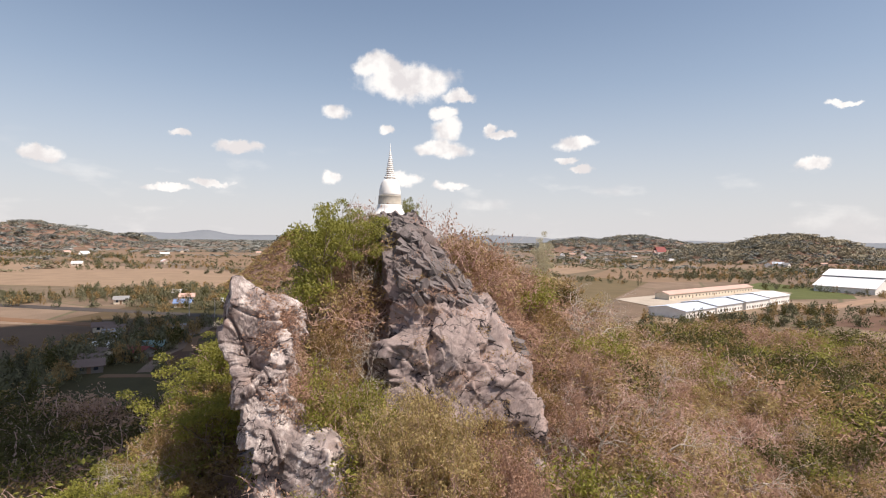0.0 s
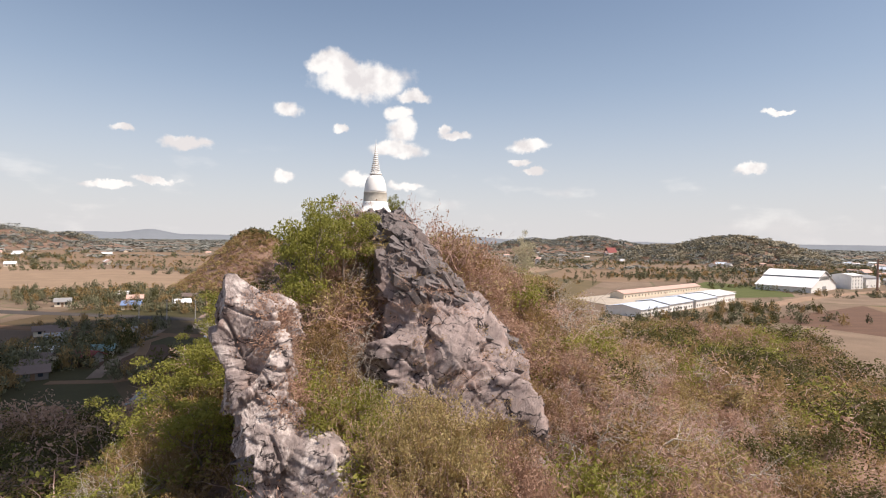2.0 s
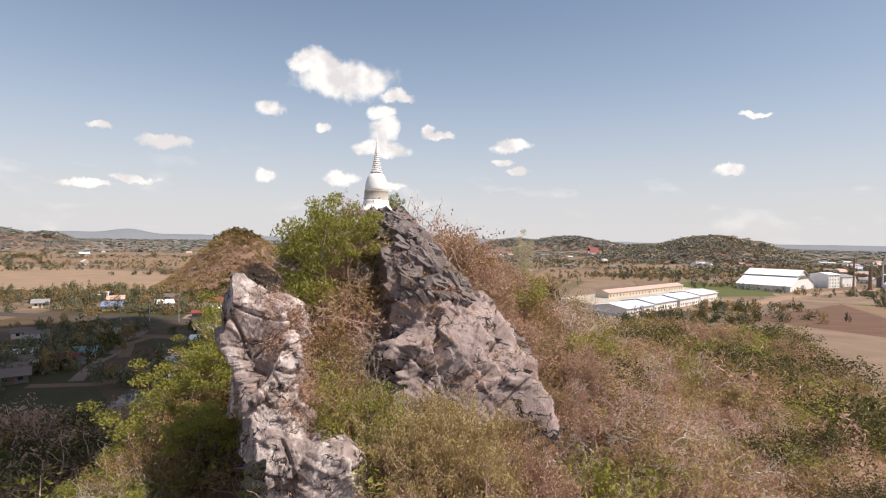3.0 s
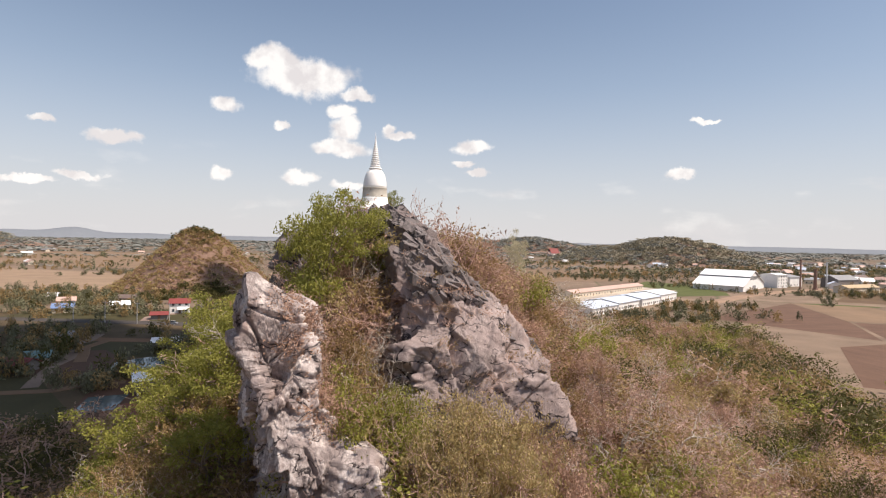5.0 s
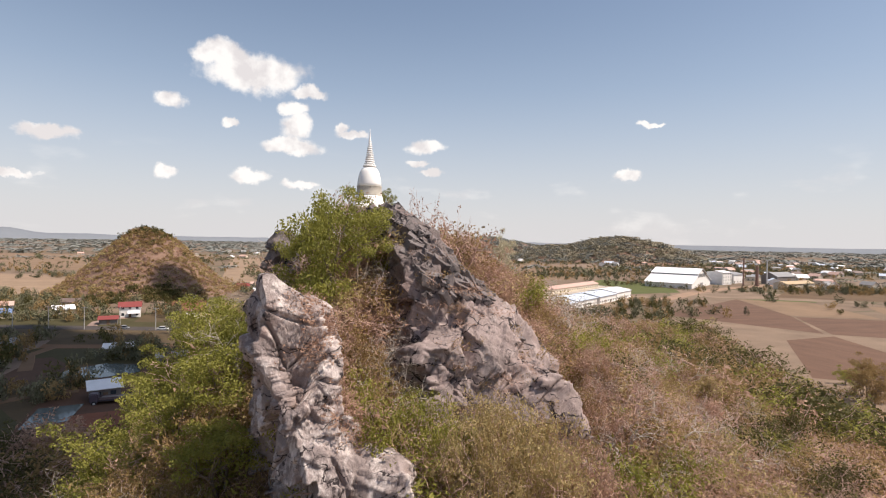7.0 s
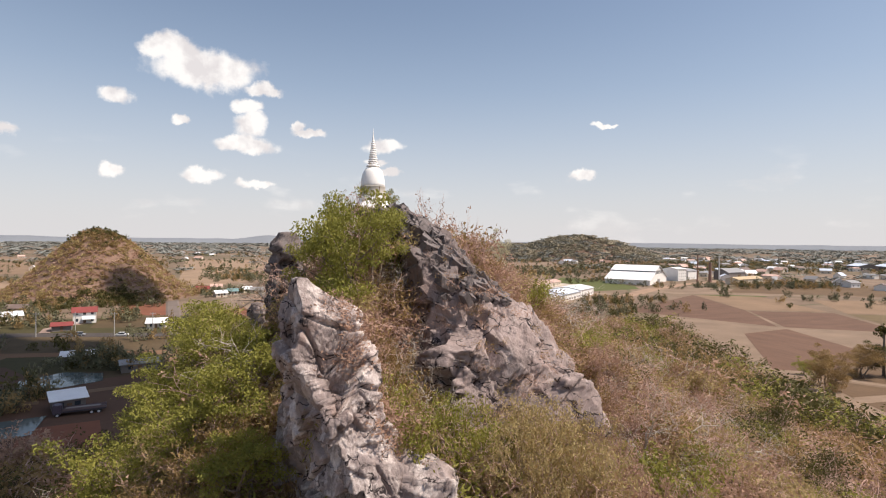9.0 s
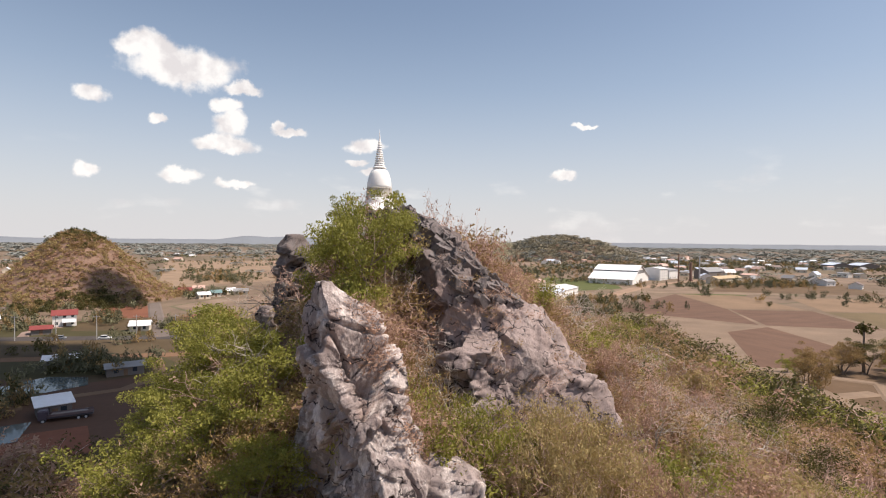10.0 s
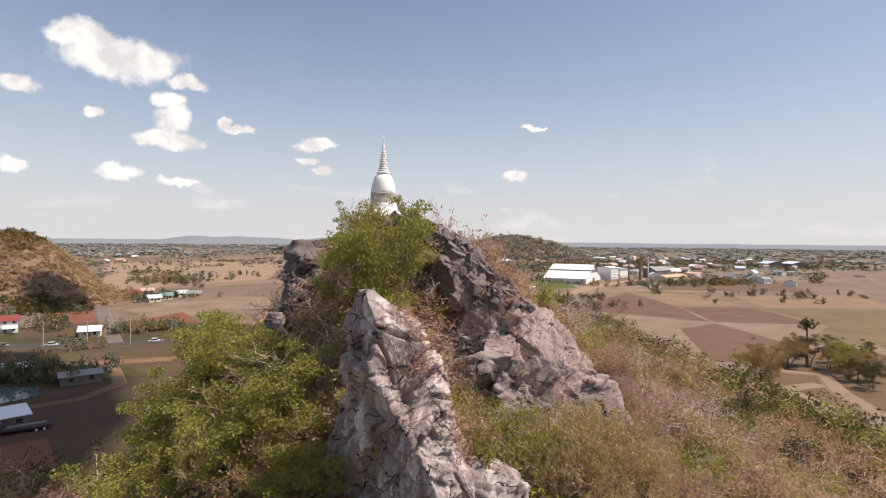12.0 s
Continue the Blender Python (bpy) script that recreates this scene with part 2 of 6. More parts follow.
    bp = t.nodes.new("ShaderNodeBump")
    bp.inputs["Strength"].default_value, bp.inputs["Distance"].default_value = 0.9, 0.10
    link(t, hsum.outputs[0], bp.inputs["Height"])
    link(t, bp.outputs[0], sh.inputs["Normal"])
    link(t, sh.outputs[0], out.inputs[0])
    return m


LIMESTONE = limestone("pale_weathered_limestone", (0.275, 0.226, 0.213), (0.74, 0.66, 0.62), (0.06, 0.048, 0.05), 0.75)
FACE_STONE = limestone("grey_weathered_limestone", (0.31, 0.248, 0.232), (0.50, 0.43, 0.405), (0.065, 0.053, 0.055), 0.35, 33.5)
DARK_STONE = limestone("dark_limestone", (0.17, 0.148, 0.145), (0.34, 0.30, 0.29), (0.045, 0.04, 0.042), 0.2)
WHITEWASH = surface("whitewash", [(0.3, (0.80, 0.79, 0.76)), (0.6, (0.92, 0.91, 0.89))], 1.2, 9, 0.75, 0.15, 0.01)
OCHRE_BAND = surface("beige_painted_band", [(0.35, (0.42, 0.39, 0.33)), (0.6, (0.56, 0.52, 0.45))], 2, 9, 0.8, 0.2, 0.01)
BARK = surface("grey_brown_bark", shades((0.20, 0.155, 0.125), 0.6, 1.5), 2, 14, 0.95, 0.5, 0.02)
PALE_BARK = surface("bleached_bark", shades((0.46, 0.41, 0.36), 0.7, 1.3), 2, 14, 0.95, 0.5, 0.02)
TWIG = surface("dry_twigs", [(0.35, (0.34, 0.212, 0.178)), (0.5, (0.55, 0.375, 0.318)), (0.65, (0.70, 0.535, 0.47))], 0.3, 5, 0.95, 0, where="World", blend=0.4)
LEAF_GREEN = leaf("green_leaves", (0.13, 0.134, 0.033), (0.275, 0.27, 0.06), (0.42, 0.39, 0.10))
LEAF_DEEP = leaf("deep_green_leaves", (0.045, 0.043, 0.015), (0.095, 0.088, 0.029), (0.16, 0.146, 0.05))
LEAF_OLIVE = leaf("olive_leaves", (0.18, 0.118, 0.052), (0.315, 0.215, 0.095), (0.44, 0.315, 0.15))
LEAF_YELLOW = leaf("yellowing_leaves", (0.27, 0.208, 0.088), (0.42, 0.328, 0.15), (0.54, 0.445, 0.23))
LEAF_BROWN = leaf("dry_brown_leaves", (0.27, 0.162, 0.115), (0.44, 0.285, 0.205), (0.57, 0.405, 0.31))
BLOSSOM = leaf("cream_blossom", (0.42, 0.37, 0.24), (0.55, 0.5, 0.34), (0.7, 0.65, 0.48))
LITTER = [(0.3, (0.11, 0.065, 0.048)), (0.5, (0.20, 0.128, 0.094)), (0.7, (0.29, 0.195, 0.148))]
FAR_GREEN = surface("far_tree_leaves", [(0.32, (0.085, 0.085, 0.05)), (0.5, (0.15, 0.145, 0.085)), (0.68, (0.21, 0.195, 0.115))], 0.02, 0.4, 0.9, 0, where="World", blend=0.5)
# Far ridges carry the haze as a flat blue-grey base colour.
DISTANCE = surface("haze_blue_distance", [(0.3, (0.17, 0.187, 0.21)), (0.7, (0.20, 0.217, 0.24))], 0.003, 0.02, 0.95, 0, where="World")
# Aerial haze is put into the next two plant colours, pale and greyed.
HAZED_SCRUB = surface("hazed_far_scrub", [(0.32, (0.23, 0.205, 0.145)), (0.5, (0.29, 0.255, 0.18)), (0.68, (0.35, 0.30, 0.22))], 0.02, 0.3, 0.9, 0, where="World", blend=0.5)
HAZED_BAND = surface("hazed_far_forest", [(0.3, (0.18, 0.19, 0.175)), (0.7, (0.26, 0.265, 0.24))], 0.004, 0.05, 0.95, 0, where="World")


def soil(name, c, scale=0.05, fine=0.9, stretch=(1, 1, 1), bump=0.3):
    c = (c[0] * 0.42, c[1] * 0.393, c[2] * 0.375)
    return surface(name, [(0.3, tuple(v * 0.78 for v in c)), (0.5, c), (0.7, tuple(v * 1.2 for v in c))], scale, fine, 0.97, bump, 0.1, where="World", stretch=stretch)


STUBBLE = soil("dry_stubble", (0.49, 0.355, 0.24))
STRAW = soil("pale_straw", (0.61, 0.46, 0.325))
PLOUGHED = soil("ploughed_earth", (0.30, 0.19, 0.138), stretch=(1, 3, 1))
RED_EARTH = soil("red_earth", (0.42, 0.18, 0.11))
TAN_EARTH = soil("tan_dirt", (0.40, 0.27, 0.17))
GREEN_CROP = soil("green_crop", (0.21, 0.25, 0.085), 0.1, 2.0)
GRASS = soil("dry_grass_verge", (0.17, 0.15, 0.065), 0.1, 1.5)
CONCRETE = soil("pale_concrete", (1.0, 0.92, 0.80))
TARMAC = soil("worn_tarmac", (0.16, 0.145, 0.14), 0.2, 2)


# ---- building blocks ----
def grid_mesh(name, verts, faces, smooth=False):
    """A mesh from arrays of corners and of triangles or quads."""
    me = bpy.data.meshes.new(name)
    verts, faces = np.asarray(verts, np.float32), np.asarray(faces, np.int32)
    k = faces.shape[1]
    me.vertices.add(len(verts))
    me.vertices.foreach_set("co", verts.ravel())
    me.loops.add(faces.size)
    me.loops.foreach_set("vertex_index", faces.ravel())
    me.polygons.add(len(faces))
    me.polygons.foreach_set("loop_start", np.arange(len(faces), dtype=np.int32) * k)
    me.polygons.foreach_set("loop_total", np.full(len(faces), k, np.int32))
    me.update(calc_edges=True)
    if smooth:
        me.polygons.foreach_set("use_smooth", np.ones(len(faces), bool))
    return me


def thing(name, label, category, group="", kind="", at=(0, 0, 0), turn=0.0):
    ob = new(name)
    ob.empty_display_size = 0.2
    ob.matrix_basis = pose(*at, 0, 0, turn)
    return tagged(ob, label, category, group, kind)


def as_part(name, me, material, parent, label=""):
    """One mesh object under a thing or a part."""
    me.materials.append(material)
    ob = new(name, me)
    ob.parent = parent
    return tagged(ob, label) if label else ob


def part(name, bm, material, parent, label=""):
    me = bpy.data.meshes.new(name)
    bm.to_mesh(me)
    bm.free()
    return as_part(name, me, material, parent, label)


def single(name, me, material, label, category, group="", kind="", m=Matrix()):
    me.materials.append(material)
    ob = new(name, me)
    ob.matrix_basis = m
    return tagged(ob, label, category, group, kind)


def box(bm, x0, x1, y0, y1, z0, z1, bevel=0.0):
    r = bmesh.ops.create_cube(bm, size=1.0, matrix=Matrix.Translation(((x0 + x1) / 2, (y0 + y1) / 2, (z0 + z1) / 2)) @ Matrix.Diagonal((x1 - x0, y1 - y0, z1 - z0, 1)))
    if bevel:
        es = list({e for v in r["verts"] for e in v.link_edges})
        bmesh.ops.bevel(bm, geom=es, offset=bevel, segments=2, affect="EDGES")
    return bm


def boxed(*a, bevel=0.0):
    return box(bmesh.new(), *a, bevel=bevel)


def tube(bm, a, b, r0, r1, sides=8):
    a, b = Vector(a), Vector(b)
    d = b - a
    bmesh.ops.create_cone(bm, cap_ends=True, segments=sides, radius1=r0, radius2=r1, depth=d.length,
                          matrix=Matrix.Translation((a + b) / 2) @ d.to_track_quat("Z", "Y").to_matrix().to_4x4())
    return bm


def lathe(profile, sides=48):
    """Rings of (radius, height) turned round the z axis."""
    bm, rings = bmesh.new(), []
    for r, z in profile:
        rings.append([bm.verts.new((r * math.cos(2 * math.pi * k / sides), r * math.sin(2 * math.pi * k / sides), z)) for k in range(sides)])
    for a, b in zip(rings, rings[1:]):
        for k in range(sides):
            bm.faces.new((a[k], a[(k + 1) % sides], b[(k + 1) % sides], b[k])).smooth = True
    bm.faces.new(rings[0][::-1])
    bm.faces.new(rings[-1])
    return bm


# ---- noise on arrays ----
def scatter_hash(i, j, k, n):
    h = (i * 374761393 + j * 668265263 + k * 2147483647 + n * 1274126177).astype(np.int64) & 0x7FFFFFFF
    h = ((h ^ (h >> 13)) * 1103515245) & 0x7FFFFFFF
    h = ((h ^ (h >> 16)) * 69069 + 12345) & 0x7FFFFFFF
    return ((h ^ (h >> 11)) & 0xFFFFF) / 0xFFFFF


def smooth_noise(p, seed=0):
    """Value noise, -1 to 1, at the points p (n, 3)."""
    i = np.floor(p).astype(np.int64)
    f = p - i
    f = f * f * (3 - 2 * f)
    v = np.zeros(len(p))
    for a in (0, 1):
        for b in (0, 1):
            for c in (0, 1):
                w = (f[:, 0] if a else 1 - f[:, 0]) * (f[:, 1] if b else 1 - f[:, 1]) * (f[:, 2] if c else 1 - f[:, 2])
                v += w * scatter_hash(i[:, 0] + a, i[:, 1] + b, i[:, 2] + c, seed)
    return 2 * v - 1


def rough_noise(p, octaves=4, seed=0):
    v, amp = np.zeros(len(p)), 1.0
    for o in range(octaves):
        v += amp * smooth_noise(p * 2.03 ** o, seed + o)
        amp *= 0.5
    return v


def blocks(p, seed=0):
    """Cells of fractured rock: a level and a tilted facet for each block, and the nearness to its joints."""
    i = np.floor(p).astype(np.int64)
    f1, f2 = np.full(len(p), 9.0), np.full(len(p), 9.0)
    level, tilt = np.zeros(len(p)), np.zeros(len(p))
    for a in (-1, 0, 1):
        for b in (-1, 0, 1):
            for c in (-1, 0, 1):
                q = [i[:, 0] + a, i[:, 1] + b, i[:, 2] + c]
                d = np.stack([q[n] + scatter_hash(*q, seed + 1 + n) - p[:, n] for n in range(3)], 1)
                r = np.sqrt((d * d).sum(1))
                near = r < f1
                f2 = np.where(near, f1, np.minimum(f2, r))
                f1 = np.where(near, r, f1)
                level = np.where(near, scatter_hash(*q, seed + 5), level)
                t = sum(d[:, n] * (scatter_hash(*q, seed + 6 + n) - 0.5) for n in range(3))
                tilt = np.where(near, t, tilt)
    return level, tilt, f2 - f1


def slabs(p, seed=0):
    """Rock split by three sets of joints, each set broken off at the next: level, tilt and nearness to a joint."""
    def course(q, key):
        i = np.floor(q).astype(np.int64)
        cut = 0.35 * (scatter_hash(i, key[0], key[1], seed + 3) - 0.5)
        cut1 = 0.35 * (scatter_hash(i + 1, key[0], key[1], seed + 3) - 0.5)
        f = q - i
        i = np.where(f < cut, i - 1, np.where(f > 1 + cut1, i + 1, i))
        edge = np.minimum(np.abs(f - cut), np.abs(f - 1 - cut1))
        return i, f - 0.5, edge

    zero = np.zeros(len(p), np.int64)
    k, fk, ek = course(p[:, 2], (zero, zero))
    j, fj, ej = course(p[:, 1] * (0.6 + 0.5 * scatter_hash(k, zero, zero, seed + 4)) + 5 * scatter_hash(k, zero, zero + 1, seed + 5), (k, zero))
    i, fi, ei = course(p[:, 0] * (0.55 + 0.6 * scatter_hash(k, j, zero, seed + 6)) + 5 * scatter_hash(k, j, zero + 1, seed + 7), (k, j))
    level = scatter_hash(i, j, k, seed + 8)
    tilt = fi * (scatter_hash(i, j, k, seed + 9) - 0.5) + fj * (scatter_hash(i, j, k, seed + 10) - 0.5) + fk * (scatter_hash(i, j, k, seed + 12) - 0.5)
    return level, tilt, np.minimum(ek, np.minimum(ej, ei))


# ---- the lie of the land ----
def bump_at(x, y, cx, cy, left, right, front, rear, high, k=1.84):
    dx, dy = x - cx, y - cy
    s = np.sqrt((dx / np.where(dx < 0, left, right)) ** 2 + (dy / np.where(dy < 0, front, rear)) ** 2)
    return high * np.exp(-k * np.sqrt(s * s + 0.012))


def cone_at(x, y, cx, cy, rx, ry, high, power=1.3):
    s = np.sqrt(((x - cx) / rx) ** 2 + ((y - cy) / ry) ** 2)
    return high * np.clip(1 - s ** power, 0, 1)


def bell_at(x, y, cx, cy, rx, ry, high):
    s = np.sqrt(((x - cx) / rx) ** 2 + ((y - cy) / ry) ** 2)
    return np.maximum(high * 1.1 * np.exp(-2.1 * s ** 2.1) - high * 0.1, 0)


def lay(x, y):
    """Height of the ground at arrays x, y."""
    x, y = np.asarray(x, float), np.asarray(y, float)
    p = np.stack([x, y, np.zeros_like(x)], -1).reshape(-1, 3)
    n1, n2 = rough_noise(p / 19, 4, 3).reshape(x.shape), rough_noise(p / 5, 3, 9).reshape(x.shape)
    n3 = rough_noise(p / 60, 5, 21).reshape(x.shape)
    h = bump_at(x, y, -6, 60, 60, 58, 70, 55, 52)
    h = h + 14 * np.exp(-(((x - 48) / 36) ** 2 + ((y - 82) / 34) ** 2))
    h = h + 7 * np.exp(-(((x - 11) / 10) ** 2 + ((y - 73) / 11) ** 2)) - 4.5 * np.exp(-(((x - 8) / 7) ** 2 + ((y - 40) / 8) ** 2)) - 4.5 * np.exp(-(((x + 1.5) / 5.5) ** 2 + ((y - 47) / 5) ** 2))
    h = h - 6.0 * np.exp(-(((x + 16.5) / 6.5) ** 2 + ((y - 40.5) / 8) ** 2)) - 3.2 * np.exp(-(((x + 8) / 5) ** 2 + ((y - 42) / 7) ** 2)) - 2.6 * np.exp(-(((x + 3.5) / 4.5) ** 2 + ((y - 49) / 5) ** 2))
    h = h * (0.10 + 0.90 / (1 + np.exp(-np.clip(x + 32.5 + 1.5 * n1, -80, 80) / 4.2)))
    h = np.maximum(h + (0.7 * n1 + 0.35 * n2) * np.clip(h / 12, 0, 1.4) - 4.5, 0)
    small = bell_at(x, y, -106, 404, 55, 56, 41.5)
    h = np.maximum(h, np.where(small > 0, small * (1 + 0.03 * n3) + 0.8 * n1 * np.clip(small / 8, 0, 1), 0))
    for cx, cy, rx, ry, hh in HILLS:
        c = cone_at(x, y, cx, cy, rx, ry, hh, 1.5)
        h = np.maximum(h, c * (1 + 0.12 * n3))
    return h


HILLS = [(655, 1010, 185, 150, 49), (530, 1060, 110, 120, 32), (640, 1750, 260, 160, 52), (430, 1700, 200, 150, 40), (-1130, 1480, 330, 260, 66), (-900, 1560, 110, 120, 40)]


def axis(lo, hi, step, far, grow):
    a, d = list(np.arange(lo, hi + 0.1, step)), step
    while a[-1] < far:
        d *= grow
        a.append(a[-1] + d)
    d = step
    while a[0] > -far:
        d *= grow
        a.insert(0, a[0] - d)
    return np.array(a)


gx, gy = axis(-150, 140, 1.8, 4700, 1.09), axis(-20, 470, 2.0, 4700, 1.08)
X, Y = np.meshgrid(gx, gy)
Z = lay(X, Y)
nx, ny = len(gx), len(gy)
q = (np.arange(ny - 1)[:, None] * nx + np.arange(nx - 1)[None]).ravel()
GROUND = surface("dry_ground", LITTER, 0.06, 1.1, 0.97, 0.5, 0.3, where="World", blend=0.5)
gt = GROUND.node_tree
gsh = [n for n in gt.nodes if n.type == "BSDF_PRINCIPLED"][0]
litter_out = gsh.inputs["Base Color"].links[0].from_socket
gpos = gt.nodes.new("ShaderNodeNewGeometry").outputs["Position"]
gxyz = gt.nodes.new("ShaderNodeSeparateXYZ")
link(gt, gpos, gxyz.inputs[0])
gmap = gt.nodes.new("ShaderNodeMapping")
gmap.inputs["Rotation"].default_value, gmap.inputs["Scale"].default_value = (0, 0, 0.5), (1 / 150, 1 / 95, 0)
link(gt, gpos, gmap.inputs["Vector"])
cells, rims = gt.nodes.new("ShaderNodeTexVoronoi"), gt.nodes.new("ShaderNodeTexVoronoi")
rims.feature = "DISTANCE_TO_EDGE"
for n in (cells, rims):
    n.inputs["Scale"].default_value, n.inputs["Randomness"].default_value = 1.0, 0.7
    link(gt, gmap.outputs[0], n.inputs["Vector"])
tint = gt.nodes.new("ShaderNodeValToRGB")
tr_ = tint.color_ramp
tr_.elements[0].position, tr_.elements[0].color = 0.1, (0.15, 0.107, 0.075, 1)
tr_.elements[1].position, tr_.elements[1].color = 0.9, (0.15, 0.115, 0.075, 1)
tr_.elements.new(0.4).color = (0.205, 0.148, 0.106, 1)
tr_.elements.new(0.65).color = (0.175, 0.124, 0.089, 1)
csep = gt.nodes.new("ShaderNodeSeparateColor")
link(gt, cells.outputs["Color"], csep.inputs[0])
link(gt, csep.outputs[0], tint.inputs["Fac"])
bund = gt.nodes.new("ShaderNodeMapRange")
for k, v in (("From Min", 0.004), ("From Max", 0.013), ("To Min", 0.75), ("To Max", 0.0)):
    bund.inputs[k].default_value = v
link(gt, rims.outputs["Distance"], bund.inputs["Value"])
edged = gt.nodes.new("ShaderNodeMix")
edged.data_type = "RGBA"
edged.inputs["B"].default_value = (0.10, 0.095, 0.05, 1)
link(gt, bund.outputs[0], edged.inputs["Factor"])
link(gt, tint.outputs[0], edged.inputs["A"])
gn = gt.nodes.new("ShaderNodeTexNoise")
gn.inputs["Scale"].default_value, gn.inputs["Detail"].default_value = 0.05, 8
link(gt, gpos, gn.inputs["Vector"])
vary = gt.nodes.new("ShaderNodeMix")
vary.data_type, vary.blend_type = "RGBA", "OVERLAY"
vary.inputs["Factor"].default_value = 0.55
link(gt, edged.outputs["Result"], vary.inputs["A"])
link(gt, gn.outputs["Fac"], vary.inputs["B"])
foot = gt.nodes.new("ShaderNodeMapRange")
for k, v in (("From Min", 0.2), ("From Max", 1.5)):
    foot.inputs[k].default_value = v
link(gt, gxyz.outputs["Z"], foot.inputs["Value"])
land = gt.nodes.new("ShaderNodeMix")
land.data_type = "RGBA"
link(gt, foot.outputs[0], land.inputs["Factor"])
link(gt, vary.outputs["Result"], land.inputs["A"])
link(gt, litter_out, land.inputs["B"])
link(gt, land.outputs["Result"], gsh.inputs["Base Color"])
ground = single("ground", grid_mesh("ground", np.stack([X, Y, Z], -1).reshape(-1, 3), np.stack([q, q + 1, q + nx + 1, q + nx], 1), True), GROUND,
                "dry tan plain with leaf-littered limestone hills rising from it", "ground", kind="structure")


# ---- rock ----
def crag(name, stations, turn, around, up, label, sharp=2.6, big=3.0, small=1.0, amp=0.8, seed=0, material=None, beds=(0.25, -0.10, 1.0), grain=(0.5, 0.85, 0.1), facet=1.0, chip=0.13, rough_cut=0.26, ledge=1.0):
    """A limestone outcrop: stations of (height, centre x, y, half length, half width), cut into flat facets and split by joints into slabs."""
    st = np.array(stations, float)
    v = np.linspace(0, 1, up) ** 0.94
    zz = st[-1, 0] + (st[0, 0] - st[-1, 0]) * v
    col = [np.interp(zz, st[::-1, 0], st[::-1, k]) for k in range(1, 5)]
    a = np.linspace(0, 2 * np.pi, around, endpoint=False)
    ca, sa = np.cos(a), np.sin(a)
    rr = (np.abs(ca) ** sharp + np.abs(sa) ** sharp) ** (-1 / sharp)
    c, s = math.cos(radians(turn)), math.sin(radians(turn))
    lu, lw = col[2][:, None] * (ca * rr)[None], col[3][:, None] * (sa * rr)[None]
    p = np.stack([col[0][:, None] + lu * c - lw * s, col[1][:, None] + lu * s + lw * c, np.repeat(zz[:, None], around, 1)], -1)
    # outward normals of the smooth body
    du = np.roll(p, -1, 1) - np.roll(p, 1, 1)
    dv = np.gradient(p, axis=0)
    o = np.cross(du, dv).reshape(-1, 3)
    o /= np.linalg.norm(o, axis=1, keepdims=True) + 1e-9
    flat = p.reshape(-1, 3)
    rng = np.random.default_rng(seed)
    # flat facets: each corner lies on the lower of the two nearest cut planes
    area = (np.linalg.norm(np.cross(du, dv), axis=-1)).ravel()
    n_cut = max(8, int(area.sum() * 0.5 / (big * big) * 0.9))
    at = rng.choice(len(flat), n_cut, p=area / area.sum())
    cp, cn = flat[at], o[at] + rng.normal(size=(n_cut, 3)) * rough_cut
    cn /= np.linalg.norm(cn, axis=1, keepdims=True)
    best = np.full((3, len(flat)), 1e9)
    lift = np.zeros((3, len(flat)))
    for q, n in zip(cp, cn):
        d = np.linalg.norm(flat - q, axis=1)
        den = o @ n
        h = np.clip(((q - flat) @ n) / np.where(den > 0.35, den, 9), -1.3, 0.6)
        h = np.where(den > 0.35, h, 0.6)
        for k in range(3):
            first = d < best[k]
            best[k], d = np.where(first, d, best[k]), np.where(first, best[k], d)
            lift[k], h = np.where(first, h, lift[k]), np.where(first, lift[k], h)
    push = facet * np.minimum(lift[0], np.minimum(lift[1], lift[2] + 0.15))
    # slabs between joints: beds, and two steeper sets across them
    e3 = np.array(beds) / np.linalg.norm(beds)
    e1 = np.cross(np.array(grain), e3)
    e1 /= np.linalg.norm(e1)
    e2 = np.cross(e3, e1)
    w = np.stack([rough_noise(flat / 6, 2, seed + 40 + k) for k in range(3)], 1)
    frame_ = np.stack([e1, e2, e3 * 1.25], 1)
    fl = (flat + w * 0.22) @ frame_
    gate = np.clip(smooth_noise(flat / 3.0, seed + 90) * 2.6 - 0.1, 0.0, 1)
    gate2 = np.clip(smooth_noise(flat / 1.8, seed + 91) * 2.6 - 0.75, 0.0, 1)
    l1, t1, j1 = slabs(fl / big, seed)
    l2, t2, j2 = slabs(fl / small + 7.3, seed + 11)
    l3, t3, j3 = blocks(fl * [1.0, 1.5, 0.8] / (small * 0.5) + 3.1, seed + 23)
    push += amp * (0.34 * (l1 - 0.5) + 0.36 * t1 - 0.75 * gate * np.clip(1 - j1 * big / 0.13, 0, 1))
    push += amp * (0.7 * chip * (l2 - 0.5) + 1.3 * chip * t2 - 0.34 * gate2 * np.clip(1 - j2 * small / 0.09, 0, 1))
    push += amp * (0.5 * chip * (l3 - 0.5) + 1.6 * chip * t3 * small * 0.45)
    push += amp * 0.05 * rough_noise(flat / 3, 2, seed + 70) + 0.012 * rough_noise(flat * 3, 3, seed + 75) - amp * 0.06 * np.abs(rough_noise(fl * [1.4, 1.4, 0.4], 3, seed + 60))
    # ledges: each bed leans out or in, with an undercut at its foot
    zero = np.zeros(len(flat), np.int64)
    for thick, reach, k in ((2.4, 0.40, 0), (1.1, 0.12, 1)):
        b = fl[:, 2] / thick + 0.10 * rough_noise(flat / 4, 2, seed + 50 + k) + 0.4 * rough_noise(flat / 12, 2, seed + 55 + k)
        i = np.floor(b).astype(np.int64)
        f = b - i
